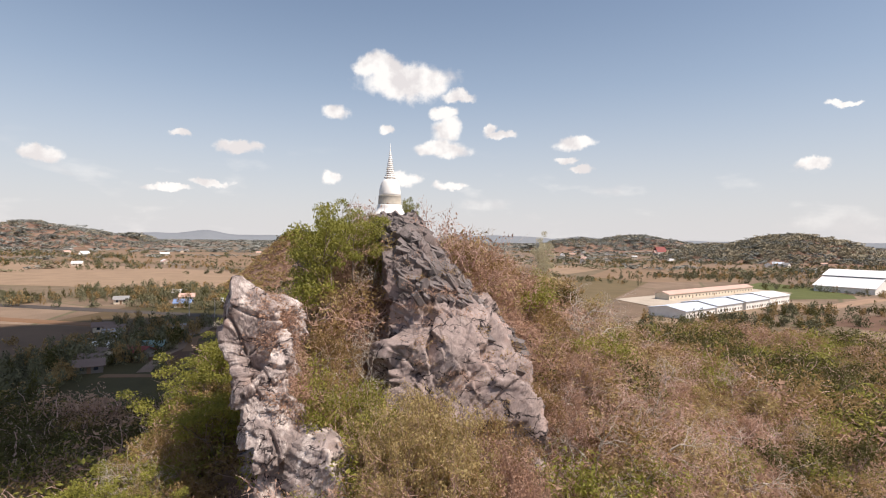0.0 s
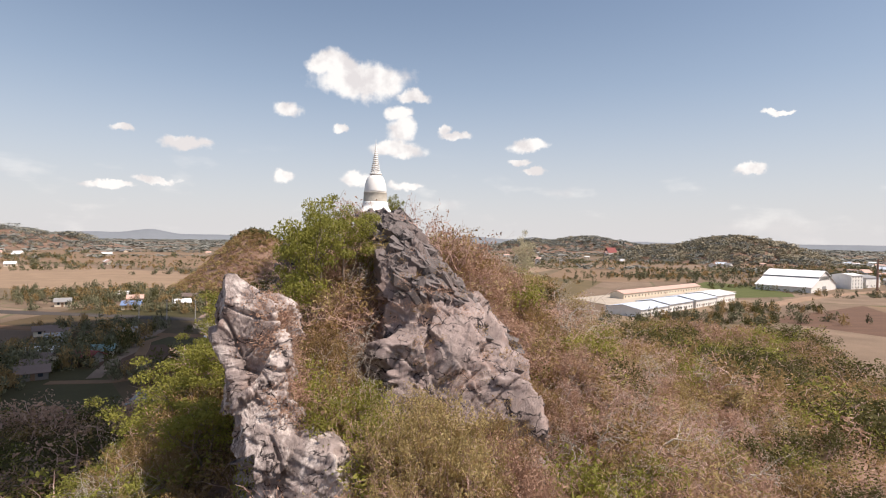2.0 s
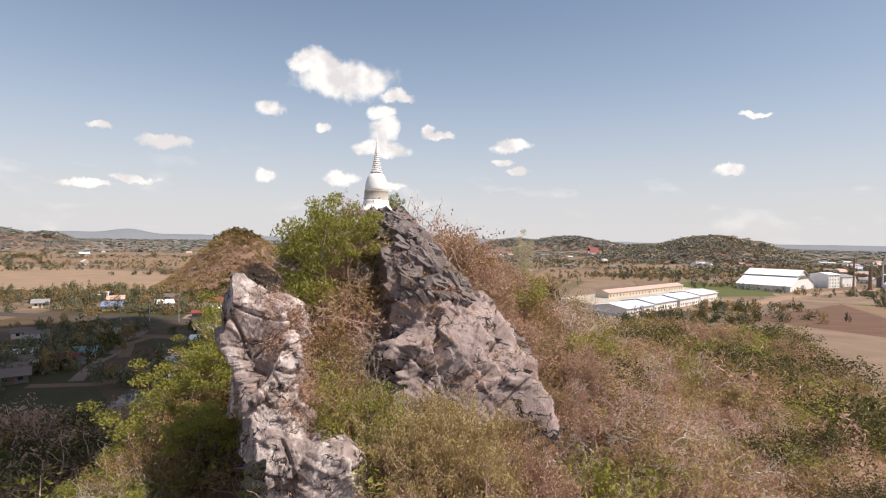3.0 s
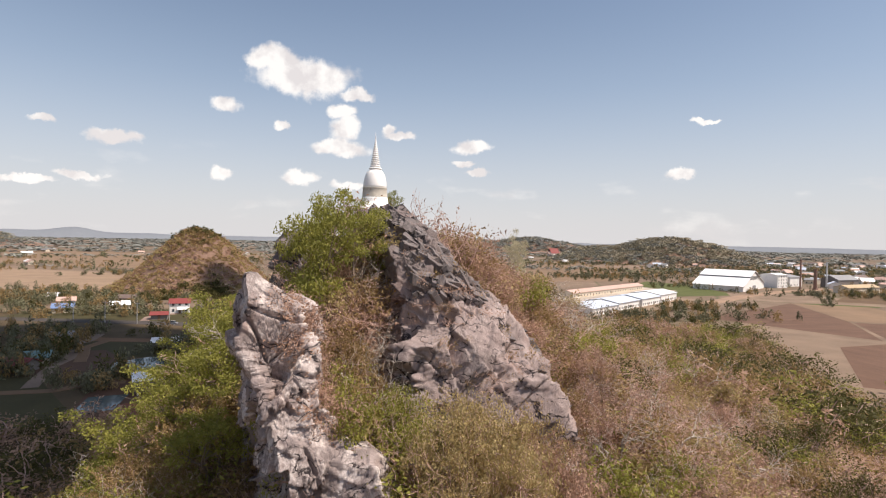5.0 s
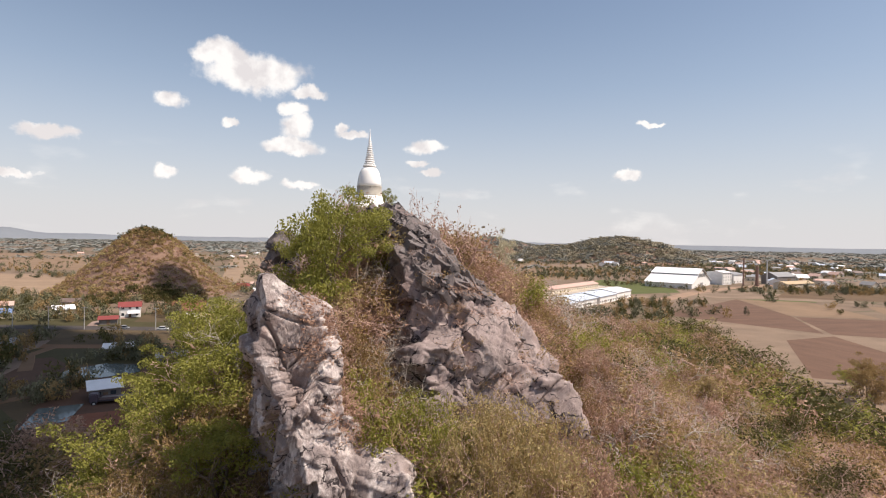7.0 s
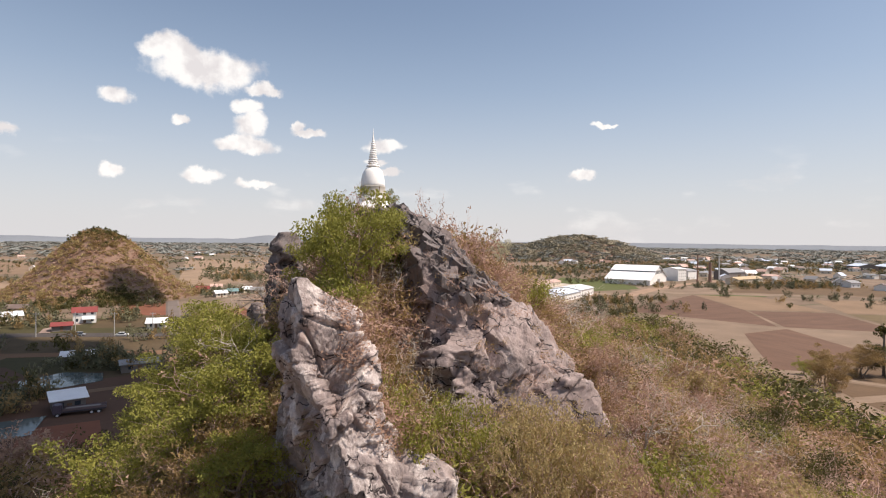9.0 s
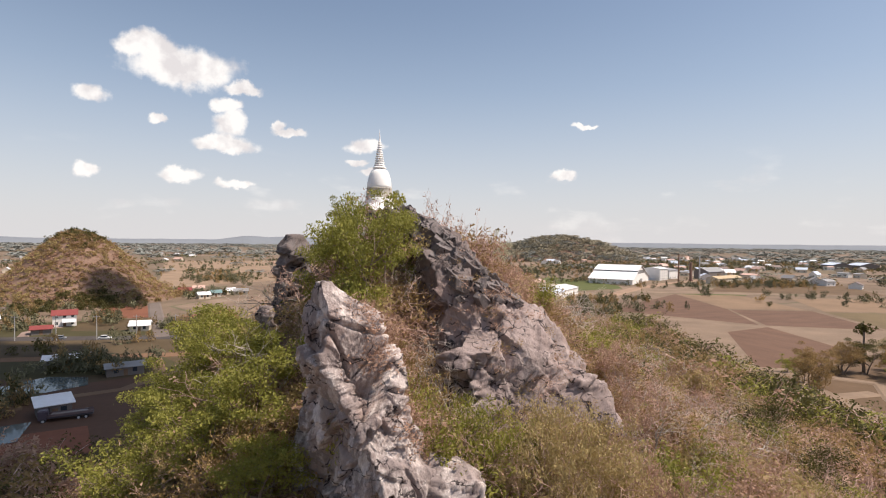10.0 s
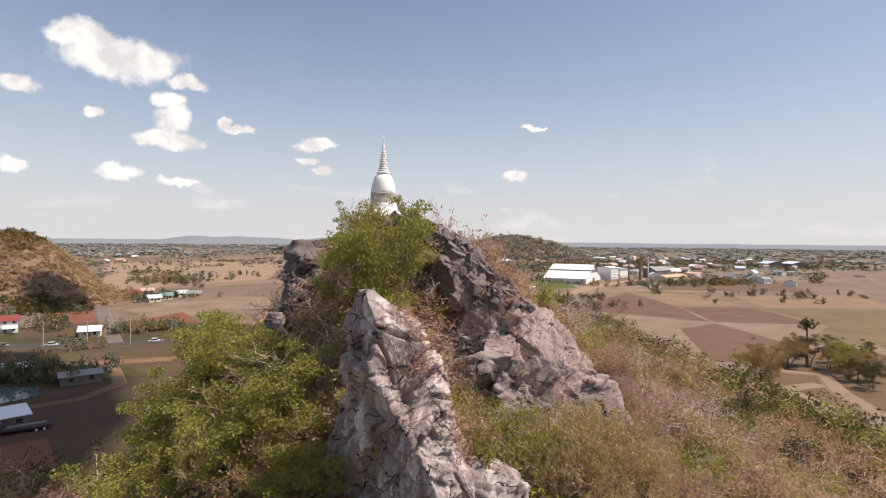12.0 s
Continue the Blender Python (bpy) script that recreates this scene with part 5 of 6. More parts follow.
for k, (x, y, h) in enumerate(((1.6, 59.0, 5.2), (3.8, 57.5, 5.0), (5.6, 60.0, 5.2), (3.0, 62.0, 5.5), (7.2, 63.0, 3.6), (6.8, 57.6, 4.0), (9.0, 66.0, 2.8), (8.6, 60.5, 3.0), (10.5, 58.0, 2.8))):
    plant(("olive_bush", "brown_bush")[k % 2], "bush", k, x, y, h, 0.95, 40 * k, (LEAF_OLIVE, LEAF_BROWN)[k % 2], None, ("olive-green bush with sparse leaves on the crest", "bush with withered brown leaves on the crest")[k % 2], "bush", ("olive bushes", "brown bushes")[k % 2])
plant("dead_tree", "dead", 0, -6.3, 44.3, 6.0, 0.8, 30, None, None, "bleached leafless sapling in the gully", "tree", "dead trees")
plant("dead_tree", "dead", 1, -24.6, 44.0, 6.5, 1.0, 200, None, None, "bleached leafless tree on the green slope", "tree", "dead trees")
plant("dead_tree", "dead", 2, -17.6, 52.5, 8.6, 1.1, 280, None, None, "bleached leafless tree leaning out of the bushes", "tree", "dead trees")
plant("dead_tree", "dead", 1, -15.6, 61.0, 7.0, 1.3, 20, None, None, "wide bleached dead tree above the green crowns", "tree", "dead trees")
plant("dead_tree", "dead", 2, 0.6, 68.5, 7.5, 0.6, 40, None, TWIG, "brown leafless tree on the crest", "tree", "dead trees")
plant("dead_tree", "dead", 0, 5.5, 67.0, 6.0, 0.7, 90, None, None, "thin white dead tree on the crest", "tree", "dead trees")
for k, (x, y, h) in enumerate(((-8.4, 46.5, 5.0), (-5.2, 40.6, 4.6), (-10.2, 37.0, 4.2), (-3.0, 44.0, 4.0), (-7.0, 52.5, 4.4), (9.5, 47.0, 5.0), (12.5, 44.0, 4.6), (15.5, 50.0, 5.2), (10.8, 53.5, 4.6), (18.5, 46.0, 5.0), (21.0, 53.0, 5.2), (14.0, 57.5, 5.0), (24.0, 60.0, 5.2), (7.8, 41.5, 4.2), (19.5, 39.0, 4.8), (27.0, 48.0, 5.0), (-21.0, 42.5, 5.4), (-27.5, 47.5, 6.0), (-31.0, 41.0, 5.6), (-24.0, 36.0, 5.0), (-33.0, 60.0, 7.0), (-36.0, 52.0, 7.5), (-30.0, 56.0, 6.5), (-40.0, 62.0, 7.0), (-26.0, 45.0, 5.0), (16.0, 43.0, 4.4), (22.0, 45.0, 4.8), (12.0, 49.0, 4.6), (30.0, 56.0, 5.2), (26.0, 66.0, 5.4), (17.5, 62.0, 5.0), (-6.6, 48.6, 4.6), (-9.2, 43.0, 4.6))):
    plant("dead_tree", "dead", k, x, y, h, 1.0, 53 * k, None, (PALE_BARK, TWIG)[k % 3 == 2], ("bleached leafless tree among dry scrub", "brown leafless tree among dry scrub")[k % 3 == 2], "tree", "dead trees")
dr = np.random.default_rng(71)
for k in range(46):
    x, y = dr.uniform(6, 40), dr.uniform(36, 80)
    if on_rock(np.array([x]), np.array([y]), lay(np.array([x]), np.array([y])) + 1.5)[0] or x > 0.75 * y:
        continue
    plant("dead_tree", "dead", k, x, y, dr.uniform(3.4, 5.4), 1.0, dr.uniform(0, 360), None, (PALE_BARK, TWIG, TWIG)[k % 3], ("bleached leafless tree among dry scrub", "brown leafless tree among dry scrub")[k % 3 > 0], "tree", "dead trees")
plant("blossom_tree", "tree", 1, 14.0, 75.5, 10.0, 0.5, 0, BLOSSOM, PALE_BARK, "small tree covered in cream blossom", "tree", "")
for k, (x, y, h) in enumerate(((-22.3, 66, 8), (-25.5, 62, 8), (-20.5, 58, 7.5), (-24, 55, 7), (-28.5, 58.5, 8), (-27, 67, 8), (-31, 63, 7), (-19.3, 51.5, 6.5), (-22, 48.5, 6.5), (-29, 51, 6.5), (-33.5, 54, 7), (-18.5, 45, 5.5), (-21.5, 71, 7), (-19.5, 38.5, 4.6), (-23, 39, 5), (-27, 42, 5), (-31, 46, 5.5), (-36, 48, 6), (-37, 58, 6.5), (-35, 66, 7))):
    # Trees left of -33 get darker leaves in place of cloud shade.
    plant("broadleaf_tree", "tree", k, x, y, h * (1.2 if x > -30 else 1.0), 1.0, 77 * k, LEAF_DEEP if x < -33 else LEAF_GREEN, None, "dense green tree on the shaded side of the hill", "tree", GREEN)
for k, (x, y, h) in enumerate(((-2.6, 36.0, 28.2), (-4.6, 37.4, 26.5), (-0.6, 37.5, 28.0), (1.0, 37.0, 27.4), (-3.4, 34.0, 26.5), (0.4, 35.0, 26.6), (-1.6, 38.6, 28.4))):
    h -= float(lay(np.array([x]), np.array([y]))[0])
    plant("yellow_bush", "tall", k, x, y, h, 0.62, 50 * k, LEAF_YELLOW, None, "yellowing bush with small leaves at the foot of the cliff", "bush", "yellow bushes")
for k, (x, y, h) in enumerate(((17.2, 42.8, 4.8), (14.5, 40.6, 5.0), (12.0, 40.2, 4.8), (9.8, 41.2, 5.0), (7.6, 38.4, 4.4), (18.8, 60.5, 5.0), (9.8, 58.5, 4.5), (-13.5, 33.0, 3.4))):
    plant("green_bush", "bush", k + 1, x, y, h, 0.9, 50 * k, LEAF_GREEN, None, "fresh green bush among dry scrub", "bush", "green bushes")

for k, (x, y, h) in enumerate(((4.6, 38.5, 25.4), (6.2, 41.2, 24.6), (9.6, 44.6, 25.0), (4.0, 42.0, 25.6), (11.2, 47.0, 26.4), (8.8, 46.2, 26.4), (12.6, 49.6, 29.0), (2.2, 34.8, 24.4), (5.0, 36.0, 23.4), (-9.8, 40.2, 29.2), (-8.0, 42.6, 29.6), (-6.4, 39.6, 28.2), (-9.4, 45.8, 31.4), (-10.6, 42.6, 30.6))):
    h = max(h - float(lay(np.array([x]), np.array([y]))[0]), 2.0)
    plant(("tall_brown_bush", "tall_olive_bush")[k % 2], "tall", k, x, y, h, 0.7, 37 * k, (LEAF_OLIVE if k > 8 else LEAF_BROWN, LEAF_GREEN if k > 8 else LEAF_OLIVE)[k % 2], None, ("tall olive bush with sparse leaves in the gully" if k > 8 else "tall dry bush with withered brown leaves below the cliff", "tall green bush with small leaves in the gully" if k > 8 else "tall olive bush with sparse leaves below the cliff")[k % 2], "bush", "tall bushes below the cliff")

for k, (x, y, h) in enumerate(((-20.5, 44.0, 4.6), (-22.5, 41.0, 4.4), (-24.5, 46.0, 5.0), (-26.5, 50.0, 5.0), (-21.0, 38.5, 4.0), (-18.8, 41.5, 4.0), (-28.0, 54.5, 5.2), (-23.4, 51.8, 5.6), (-30.5, 49.0, 4.6), (-25.5, 40.0, 4.2), (-28.5, 44.0, 4.4), (-19.6, 47.5, 5.0), (-31.5, 58.0, 5.0), (-26.0, 58.0, 5.6))):
    plant(("tall_olive_bush", "tall_brown_bush", "tall_olive_bush")[k % 3], "tall", k, x, y, h, 0.85, 41 * k, (LEAF_OLIVE, LEAF_YELLOW, LEAF_OLIVE)[k % 3], None, ("tall olive bush with sparse leaves among green trees", "tall dry bush with withered leaves among green trees", "tall olive bush with sparse leaves among green trees")[k % 3], "bush", "bushes of the green slope")
plant("dead_tree", "dead", 1, -33.0, 64.0, 8.5, 1.1, 60, None, None, "bleached leafless tree low on the green slope", "tree", "dead trees")

# Shrubs that can be told apart on the near slopes.
rng = np.random.default_rng(12)
KINDS = [("bare_shrub", "dry", LEAF_BROWN, "leafless grey-brown shrub of thin twigs on the dry slope", DRYS), ("olive_bush", "bush", LEAF_OLIVE, "olive-green bush with sparse leaves on the dry slope", "olive bushes"),
         ("brown_bush", "bush", LEAF_BROWN, "bush with withered brown leaves on the dry slope", "brown bushes"), ("yellow_bush", "bush", LEAF_YELLOW, "yellowing bush with small leaves on the dry slope", "yellow bushes"),
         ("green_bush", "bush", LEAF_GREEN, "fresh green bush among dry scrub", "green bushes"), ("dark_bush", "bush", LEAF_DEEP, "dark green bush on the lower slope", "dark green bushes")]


def mix_at(x, y):
    """Chances of each kind of plant, in patches: dry, olive, brown, yellow, green, dark green."""
    p = np.array([[x / 7.0, y / 7.0, 0.5]])
    w = np.array(mix_of(x, y)) * np.exp([2.2 * float(smooth_noise(p + 11 * k, 300 + k)[0]) for k in range(6)])
    return w / w.sum()


def mix_of(x, y):
    # Dark green scrub, its share raised so leaf colour stands in for cloud shade.
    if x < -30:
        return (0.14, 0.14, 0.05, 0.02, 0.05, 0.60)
    if x < -17:
        return (0.24, 0.22, 0.07, 0.10, 0.33, 0.04)
    if x < 6 and y < 47:
        return (0.36, 0.28, 0.12, 0.10, 0.14, 0)
    if x < 34:
        return (0.46, 0.15, 0.11, 0.17, 0.08, 0.03)
    return (0.10, 0.22, 0.05, 0.05, 0.18, 0.40)


spots = []
for k in range(9000):
    x, y = (rng.uniform(-42, 44), rng.uniform(24, 82)) if k % 5 else (rng.uniform(-11, 6), rng.uniform(33, 52))
    if abs(x) > y * 0.9 + 4 and x > -20:
        continue
    if all((x - a) ** 2 + (y - b) ** 2 > (2.2 if -11 < x < 6 and 33 < y < 52 else 5.0) for a, b in spots):
        spots.append((x, y))
    if len(spots) >= 500:
        break
sx, sy = np.array(spots).T
sz = lay(sx, sy)
clear = ~on_rock(sx, sy, sz + 1.2, 1.0) & ~((np.abs(sx + 15) < 4) & (sy < 40) & (sy > 30) & (rng.random(len(sx)) < 0.7))
for k in np.nonzero(clear)[0]:
    x, y = sx[k], sy[k]
    n, kind, fo, lb, gr = KINDS[rng.choice(6, p=mix_at(x, y))]
    plant(n, kind, int(rng.integers(0, 5)), x, y, rng.uniform(2.4, 4.8) if not (-6 < x < 5.5 and 40 < y < 51) else rng.uniform(1.3, 2.0), rng.uniform(0.9, 1.25), rng.uniform(0, 360), fo, None, lb, "shrub" if kind == "dry" else "bush", gr, sz[k])


def thicket(name, kind, places, heights, foliage, label, category="scrub"):
    """Undergrowth too dense to count, as one mesh of wood and one of leaves."""
    wv, wf, lv, lf = [], [], [], []
    nw = nl = 0
    for (x, y, z), h in zip(places, heights):
        mw, ml = MODELS[kind][rng.integers(0, len(MODELS[kind]))]
        s = h / max(mw[0][:, 2].max(), ml[0][:, 2].max())
        t = rng.uniform(0, 6.28)
        c, q0 = math.cos(t) * s * 1.2, math.sin(t) * s * 1.2
        r = np.array([[c, -q0, 0], [q0, c, 0], [0, 0, s]])
        wv.append(mw[0] @ r.T + [x, y, z])
        wf.append(mw[1] + nw)
        nw += len(mw[0])
        lv.append(ml[0] @ r.T + [x, y, z])
        lf.append(ml[1] + nl)
        nl += len(ml[0])
    ob = thing(name, label, category, kind="stuff")
    tagged(as_part("branches", grid_mesh(name + "_wood", np.concatenate(wv), np.concatenate(wf)), TWIG, ob), kind="stuff")
    tagged(as_part("leaves", grid_mesh(name + "_leaves", np.concatenate(lv), np.concatenate(lf)), foliage, ob), kind="stuff")
    return ob


def open_to_view(x, y, z):
    """False for ground far below the flight and for the back of the crest."""
    reach = np.maximum(np.hypot(x, y), np.hypot(x + 25, y - 10))
    return (38.7 - z - 3 < 0.5 * reach) & ~((y > 68) & (np.abs(x + 6) < 13))


def strew(count, x0, x1, y0, y1, least=1.0):
    x, y = rng.uniform(x0, x1, count), rng.uniform(y0, y1, count)
    z = lay(x, y)
    keep = ~on_rock(x, y, z + 0.6, 1.0) & (z > least) & (open_to_view(x, y, z) | (rng.random(count) < 0.22))
    return x[keep], y[keep], z[keep]


BRUSH = [("dry_scrub", LEAF_BROWN, "dense dry brown scrub covering the slope"), ("olive_scrub", LEAF_OLIVE, "dense olive scrub covering the slope"), ("straw_scrub", LEAF_YELLOW, "straw-coloured scrub covering the slope"), ("green_scrub", LEAF_GREEN, "patches of green undergrowth on the slope"), ("dark_scrub", LEAF_DEEP, "dark green undergrowth on the slope")]
x, y, z = strew(2600, -50, 46, 18, 88)
x2, y2, z2 = [np.concatenate(c) for c in zip(strew(420, -34, -9, 26, 60), strew(520, 4, 26, 34, 64))]
x, y, z = np.concatenate([x, x2]), np.concatenate([y, y2]), np.concatenate([z, z2])
pick = np.array([rng.choice(5, p=np.array(mix_at(a, b)) @ np.array([[0.6, 0.15, 0.25, 0, 0], [0, 1, 0, 0, 0], [1, 0, 0, 0, 0], [0, 0, 1, 0, 0], [0, 0, 0, 1, 0], [0, 0, 0, 0, 1]])) for a, b in zip(x, y)])
for k, (n, fo, lb) in enumerate(BRUSH):
    s = pick == k
    thicket(n, "brush", np.stack([x, y, z], 1)[s], rng.uniform(0.9, 2.3, s.sum()), fo, lb)
# dry shrubs rooted in the joints of the rock face
lz = rng.uniform(23, 37, 110)
fc = np.array(CLIFF)[::-1]
cx, cy, hu, hw = [np.interp(lz, fc[:, 0], fc[:, n]) for n in range(1, 5)]
ca = np.radians(rng.uniform(-135, -15, 110))
for k, (n, fo, lb) in enumerate((("ledge_scrub", LEAF_BROWN, "withered brown scrub rooted in the joints of the rock face"), ("ledge_bushes", LEAF_OLIVE, "olive scrub rooted in the joints of the rock face"))):
    u = slice(0, 80) if k == 0 else slice(80, 110)
    thicket(n, "brush", np.stack([cx + hu * np.cos(ca), cy + hw * np.sin(ca), lz - 0.3], 1)[u], rng.uniform(0.5, 1.2, 110)[u], fo, lb)
# withered creepers hanging on the back edge of the rock fin
cz = rng.uniform(18, 34.2, 330)
fin = np.array(FIN)[::-1]
cx, cy, hu, hw = [np.interp(cz, fin[:, 0], fin[:, n]) for n in range(1, 5)]
ca = np.radians(rng.uniform(-66, 34, 330))
c0, s0 = math.cos(radians(20)), math.sin(radians(20))
thicket("withered_creeper", "brush", np.stack([cx + hu * np.cos(ca) * c0 - hw * np.sin(ca) * s0, cy + hu * np.cos(ca) * s0 + hw * np.sin(ca) * c0, cz - 0.3], 1), rng.uniform(0.5, 1.4, 330), LEAF_BROWN, "withered brown creepers clinging to the pale rock fin", "creeper")
x, y, z = strew(7600, -150, 150, 8, 240, -1)
far = ((x < -48) | (x > 44) | (y > 86)) & (y > 15)
far &= (z > 0.4) | ((x > 25) & (x < 64 + 0.62 * (y - 90)) & (x < 128) & (y < 232)) | ((x < -28 - 0.12 * y) & (y < 120) & (x > -0.98 * y - 20))
x, y, z = x[far], y[far], z[far]
x3, y3 = rng.uniform(40, 180, 2600), rng.uniform(60, 215, 2600)
wet = (x3 < np.maximum(110 + 0.70 * (y3 - 125), 113 + 0.5 * (y3 - 105))) & (x3 > 44 + 0.3 * (y3 - 90)) & (rng.random(2600) < 0.8)
x, y = np.concatenate([x, x3[wet]]), np.concatenate([y, y3[wet]])
z = lay(x, y)
deep = np.clip(0.5 + 0.62 * rough_noise(np.stack([x / 11, y / 11, x * 0], 1), 3, 401) + 0.22 * rng.normal(size=len(x)), 0, 0.999)
for k, (n, fo, lb) in enumerate((("dry_wood", LEAF_BROWN, "dry brown woodland on the lower slope"), ("olive_wood", LEAF_OLIVE, "olive woodland on the lower slope"), ("green_wood", LEAF_GREEN, "green woodland at the foot of the hill"), ("dark_wood", LEAF_DEEP, "dark green woodland, on the left dark in place of cloud shade"))):
    # Left woods hold more dark leaves, cloud shade put into their colour.
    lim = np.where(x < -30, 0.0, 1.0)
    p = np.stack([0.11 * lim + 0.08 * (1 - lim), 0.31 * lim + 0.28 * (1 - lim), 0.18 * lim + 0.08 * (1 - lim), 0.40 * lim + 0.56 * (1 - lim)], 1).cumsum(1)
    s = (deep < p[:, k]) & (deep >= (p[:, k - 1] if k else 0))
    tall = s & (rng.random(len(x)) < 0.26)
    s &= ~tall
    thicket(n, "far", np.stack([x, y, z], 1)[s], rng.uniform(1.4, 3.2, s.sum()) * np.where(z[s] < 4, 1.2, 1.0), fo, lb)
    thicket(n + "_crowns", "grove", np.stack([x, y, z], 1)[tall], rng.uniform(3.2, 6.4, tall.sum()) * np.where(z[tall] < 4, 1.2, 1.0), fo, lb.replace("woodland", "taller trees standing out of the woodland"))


# ---- trees of the plain and the far hills ----
def clump(seed, n, size):
    r = np.random.default_rng(seed)
    c = r.normal(size=(6, 3)) * [0.42, 0.42, 0.22] + [0, 0, 0.62]
    return leaves(r, c, (0.5, 0.5, 0.45), n, size, 0.8)


CLUMPS = [clump(k, 9, 0.25) for k in range(7)]
FULL = [clump(20 + k, 30, 0.145) for k in range(7)]


def woods(name, x, y, z, wide, high, foliage, label, category="trees"):
    lv, lf, n = [], [], 0
    for a, b, c, w, h in zip(x, y, z, wide, high):
        v, f = (FULL if math.hypot(a + 12, b) < 600 and h > 1.5 and c < 1 else CLUMPS)[rng.integers(0, 7)]
        t = rng.uniform(0, 6.28)
        r = np.array([[math.cos(t) * w, -math.sin(t) * w, 0], [math.sin(t) * w, math.cos(t) * w, 0], [0, 0, h]])
        lv.append(v @ r.T + [a, b, c])
        lf.append(f + n)
        n += len(v)
    return single(name, grid_mesh(name, np.concatenate(lv), np.concatenate(lf)), foliage, label, category, "", "stuff")


def shared_out(name, x, y, wide, high, looks, labels, lift=0.0):
    z = lay(x, y) + lift
    w = rng.choice(len(looks), len(x), p=[l[1] for l in looks])
    for k, (fo, _) in enumerate(looks):
        s = w == k
        if s.any():
            woods(name[k], x[s], y[s], z[s], wide[s], high[s], fo, labels[k])


# the small hill across the road
n = 3800
a, r = rng.uniform(0, 6.28, n), np.sqrt(rng.random(n))
x, y = -106 + 57 * r * np.cos(a), 404 + 58 * r * np.sin(a)
shared_out(("hill_brown_scrub", "hill_straw_scrub", "hill_green_scrub"), x, y, rng.uniform(0.9, 2.2, n), rng.uniform(0.8, 1.9, n), [(LEAF_BROWN, 0.26), (LEAF_YELLOW, 0.44), (LEAF_OLIVE, 0.30)], ("dry brown scrub on the small hill", "straw-coloured scrub on the small hill", "olive scrub on the small hill"), -0.3)
n = 260
a, r = rng.uniform(0, 6.28, n), rng.random(n) * 0.34
x, y = -106 + 57 * r * np.cos(a), 404 + 58 * r * np.sin(a)
shared_out(("hilltop_trees",), x, y, rng.uniform(1.2, 2.4, n), rng.uniform(1.0, 2.2, n), [(LEAF_OLIVE, 1.0)], ("olive trees on the small hill's top",), -0.3)
# far hills, their plants coloured pale in place of haze
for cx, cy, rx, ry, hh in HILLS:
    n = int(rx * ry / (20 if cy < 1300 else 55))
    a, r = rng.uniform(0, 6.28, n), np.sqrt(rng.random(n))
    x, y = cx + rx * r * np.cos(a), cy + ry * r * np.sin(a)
    shared_out(("far_hill_trees", "far_hill_scrub"), x, y, rng.uniform(7, 12, n), rng.uniform(4, 7, n), [(HAZED_SCRUB, 0.72) if cy < 1300 else (HAZED_BAND, 0.75), (HAZED_BAND, 0.28) if cy < 1300 else (HAZED_SCRUB, 0.25)], ("dull green trees on a far hill, paled for haze", "olive scrub on a far hill, paled for haze"), -1.5)
# trees on the crest and at the foot of the small hill
n = 150
x = np.concatenate([-106 + rng.normal(size=40) * 7, -86 + rng.normal(size=60) * 9, -128 + rng.normal(size=50) * 22])
y = np.concatenate([402 + rng.normal(size=40) * 6, 356 + rng.normal(size=60) * 5, 346 + rng.normal(size=50) * 5])
shared_out(("hill_dark_trees",), x, y, rng.uniform(1.8, 3.4, n), rng.uniform(1.8, 3.6, n), [(LEAF_DEEP, 1.0)], ("dark trees on the crest and at the foot of the small hill",), -0.3)
# hedges and scattered trees
hx, hy = [], []
for _ in range(120):
    d = rng.uniform(400, 1500)
    b = rng.uniform(-0.86, 1.2)
    x0, y0 = d * math.sin(b), d * math.cos(b)
    t = 0.5 + rng.choice([0, math.pi / 2]) + rng.normal() * 0.12
    for s in np.arange(0, rng.uniform(60, 260), 7):
        if rng.random() < 0.72:
            hx.append(x0 + s * math.cos(t) + rng.normal() * 2)
            hy.append(y0 + s * math.sin(t) + rng.normal() * 2)
for cx, cy, sx_, sy_, n in ((-150, 330, 45, 28, 150), (-185, 350, 40, 30, 110), (-30, 560, 30, 40, 60), (-40, 410, 25, 25, 50), (-108, 176, 18, 24, 130), (-60, 192, 9, 6, 20), (-88, 218, 26, 3, 5), (-56, 232, 20, 2, 4), (-40, 268, 16, 8, 20), (-120, 280, 26, 8, 30), (-52, 186, 10, 4, 14), (-112, 140, 24, 18, 60), (-66, 152, 5, 10, 12), (-120, 222, 20, 6, 24), (-230, 300, 60, 20, 60), (450, 350, 60, 12, 60), (410, 372, 64, 5, 46), (360, 262, 60, 40, 24),
                            (520, 620, 150, 110, 560), (760, 760, 220, 150, 620), (330, 900, 160, 60, 260), (250, 560, 40, 30, 24), (300, 560, 60, 25, 60), (150, 250, 50, 12, 70), (190, 290, 30, 8, 40), (900, 560, 160, 90, 260), (-700, 900, 150, 50, 160), (-560, 700, 60, 30, 40), (-72, 292, 6, 10, 14)):
    hx += list(cx + rng.normal(size=n) * sx_ * 0.6)
    hy += list(cy + rng.normal(size=n) * sy_ * 0.6)
x, y = np.array(hx), np.array(hy)
ok = (lay(x, y) < 0.3) & ~((np.abs(x - 175) < 60) & (np.abs(y - 340 - 0.77 * (x - 175)) < 42))
x, y = x[ok], y[ok]
n = len(x)
shared_out(("plain_trees", "plain_dark_trees", "plain_olive_trees"), x, y, rng.uniform(1.6, 4.2, n), rng.uniform(2.2, 5.6, n), [(FAR_GREEN, 0.62), (LEAF_DEEP, 0.13), (LEAF_OLIVE, 0.25)], ("scattered green trees and hedges of the plain", "dark trees of the plain and hamlet", "olive trees and hedges of the plain"))
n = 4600
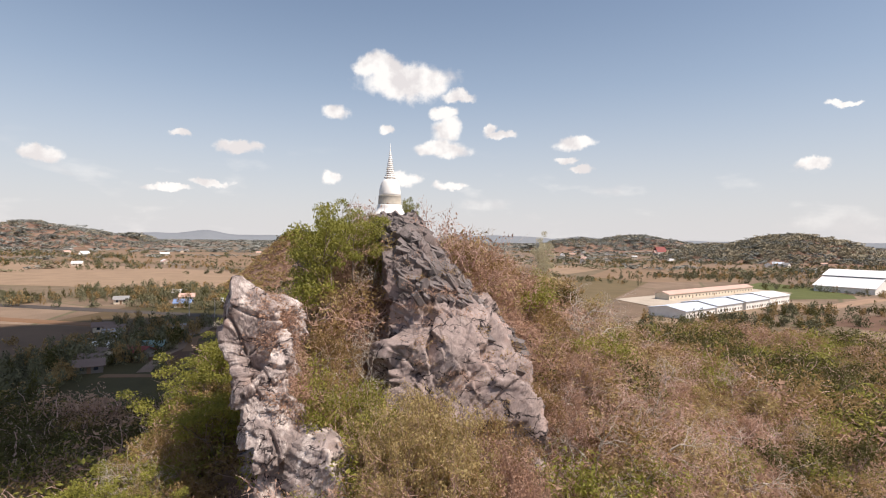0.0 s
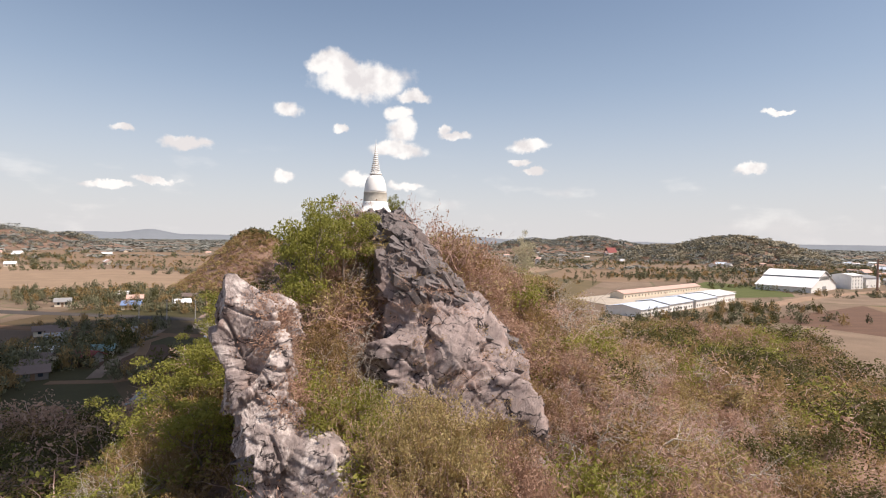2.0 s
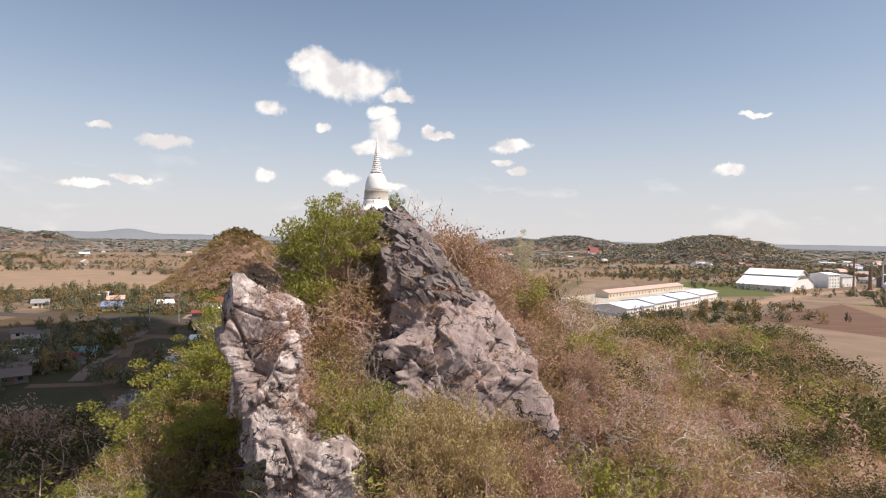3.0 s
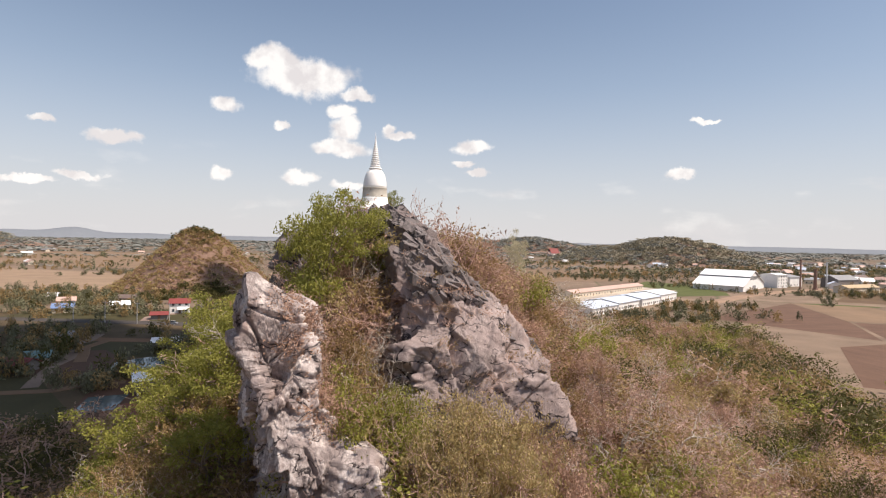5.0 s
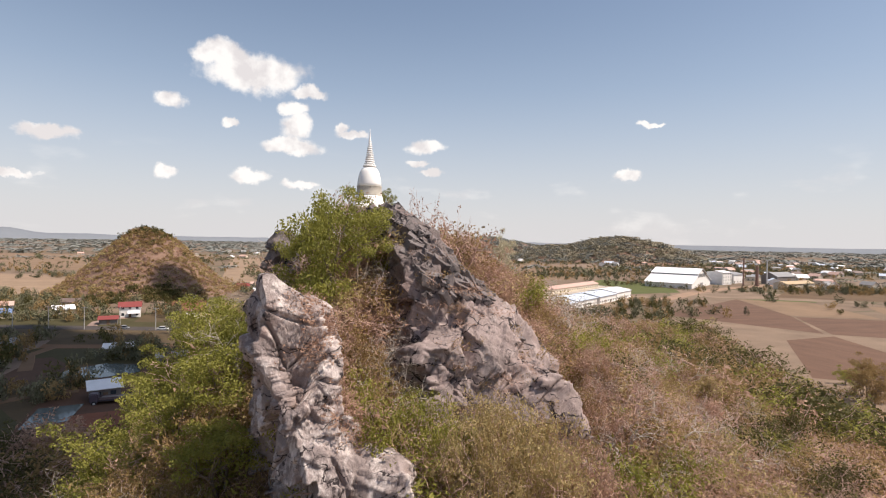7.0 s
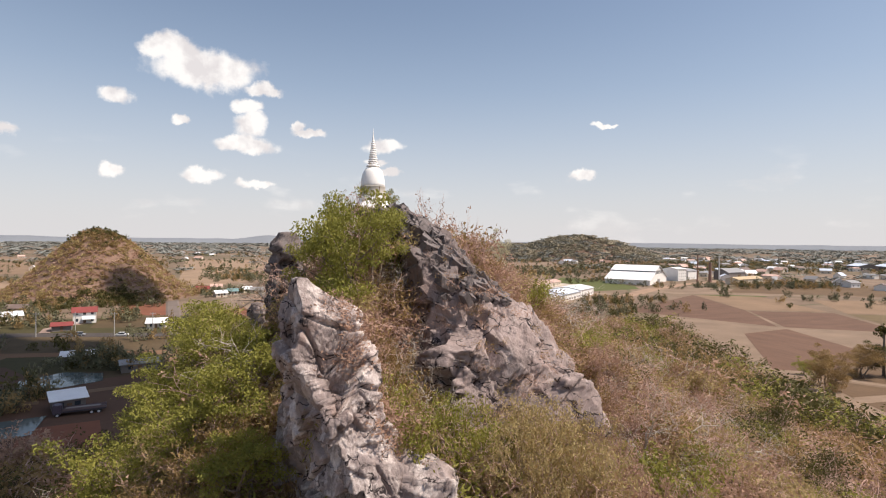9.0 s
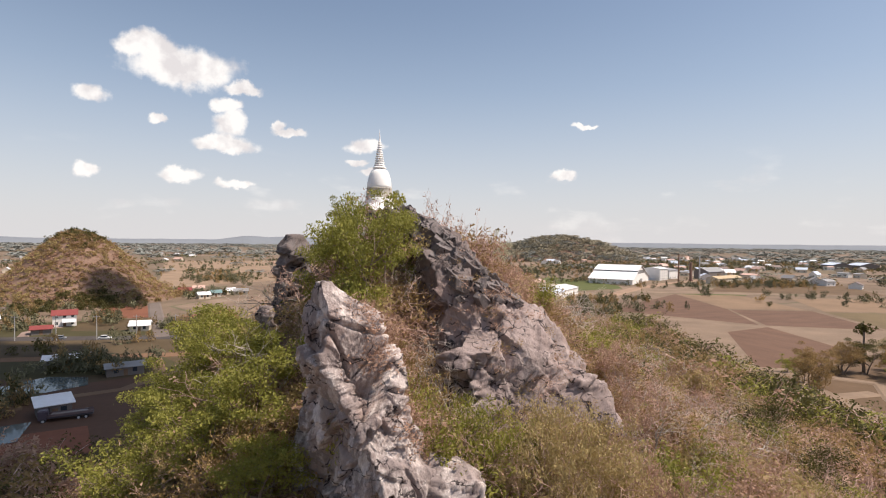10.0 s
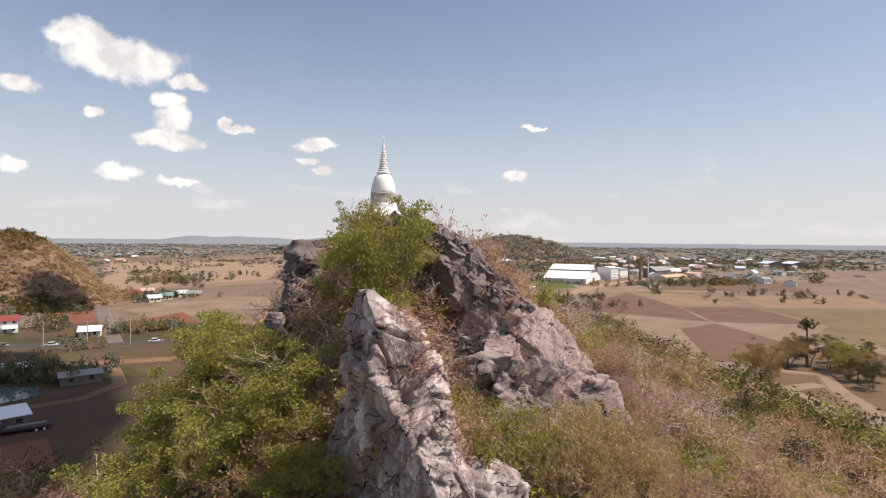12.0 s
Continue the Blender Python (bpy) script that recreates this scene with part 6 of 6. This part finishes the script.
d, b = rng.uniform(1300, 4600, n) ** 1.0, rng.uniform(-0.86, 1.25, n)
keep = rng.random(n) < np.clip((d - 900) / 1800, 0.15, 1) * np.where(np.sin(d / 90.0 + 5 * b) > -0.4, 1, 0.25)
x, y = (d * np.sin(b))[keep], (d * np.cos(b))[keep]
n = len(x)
shared_out(("distant_trees",), x, y, rng.uniform(14, 46, n), rng.uniform(4, 8, n), [(HAZED_BAND, 1.0)], ("distant bands of trees towards the horizon, paled for haze",))

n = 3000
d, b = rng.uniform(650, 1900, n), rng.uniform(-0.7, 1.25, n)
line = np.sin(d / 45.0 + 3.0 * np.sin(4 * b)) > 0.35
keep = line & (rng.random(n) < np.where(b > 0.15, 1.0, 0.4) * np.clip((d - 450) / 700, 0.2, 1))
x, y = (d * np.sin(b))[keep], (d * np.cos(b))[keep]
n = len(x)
shared_out(("belt_trees", "belt_scrub"), x, y, rng.uniform(6, 18, n), rng.uniform(2.5, 5, n), [(HAZED_BAND, 0.55), (FAR_GREEN, 0.45)], ("hazy tree belts between the far fields", "green tree belts between the far fields"))

# single trees on the plain beside the track
for k, (x, y, h) in enumerate(((120, 102, 11), (124, 106, 12.5), (133, 119, 6), (147, 112, 10), (154, 110, 11), (150, 100, 8.5), (155, 105, 9.5), (142, 87, 8), (161, 105, 9), (167, 109, 9), (147, 93, 8), (158, 98, 9), (152, 92, 8.5), (172, 103, 9), (127, 110, 9), (150, 115, 9))):
    plant("plain_tree", "tree", k, x, y, h, 0.95, 63 * k, (LEAF_OLIVE, LEAF_DEEP, LEAF_GREEN)[k % 3 if k > 1 else 0], None, "rounded %s tree by the dirt track" % ("olive", "dark green", "green")[k % 3 if k > 1 else 0], "tree", "trees by the track")
palm = thing("fan_palm", "tall sugar palm with a round crown of fan leaves", "palm", at=(156, 112, 0))
part("trunk", tube(bmesh.new(), (0, 0, -0.5), (0, 0, 13), 0.35, 0.24, 10), BARK, palm)
pr = np.random.default_rng(3)
fan_v, fan_f = leaves(pr, pr.normal(size=(34, 3)) * [0.9, 0.9, 0.75] + [0, 0, 13.2], 0.5, 9, 0.5)
as_part("crown", grid_mesh("palm_crown", fan_v, fan_f), LEAF_DEEP, palm)
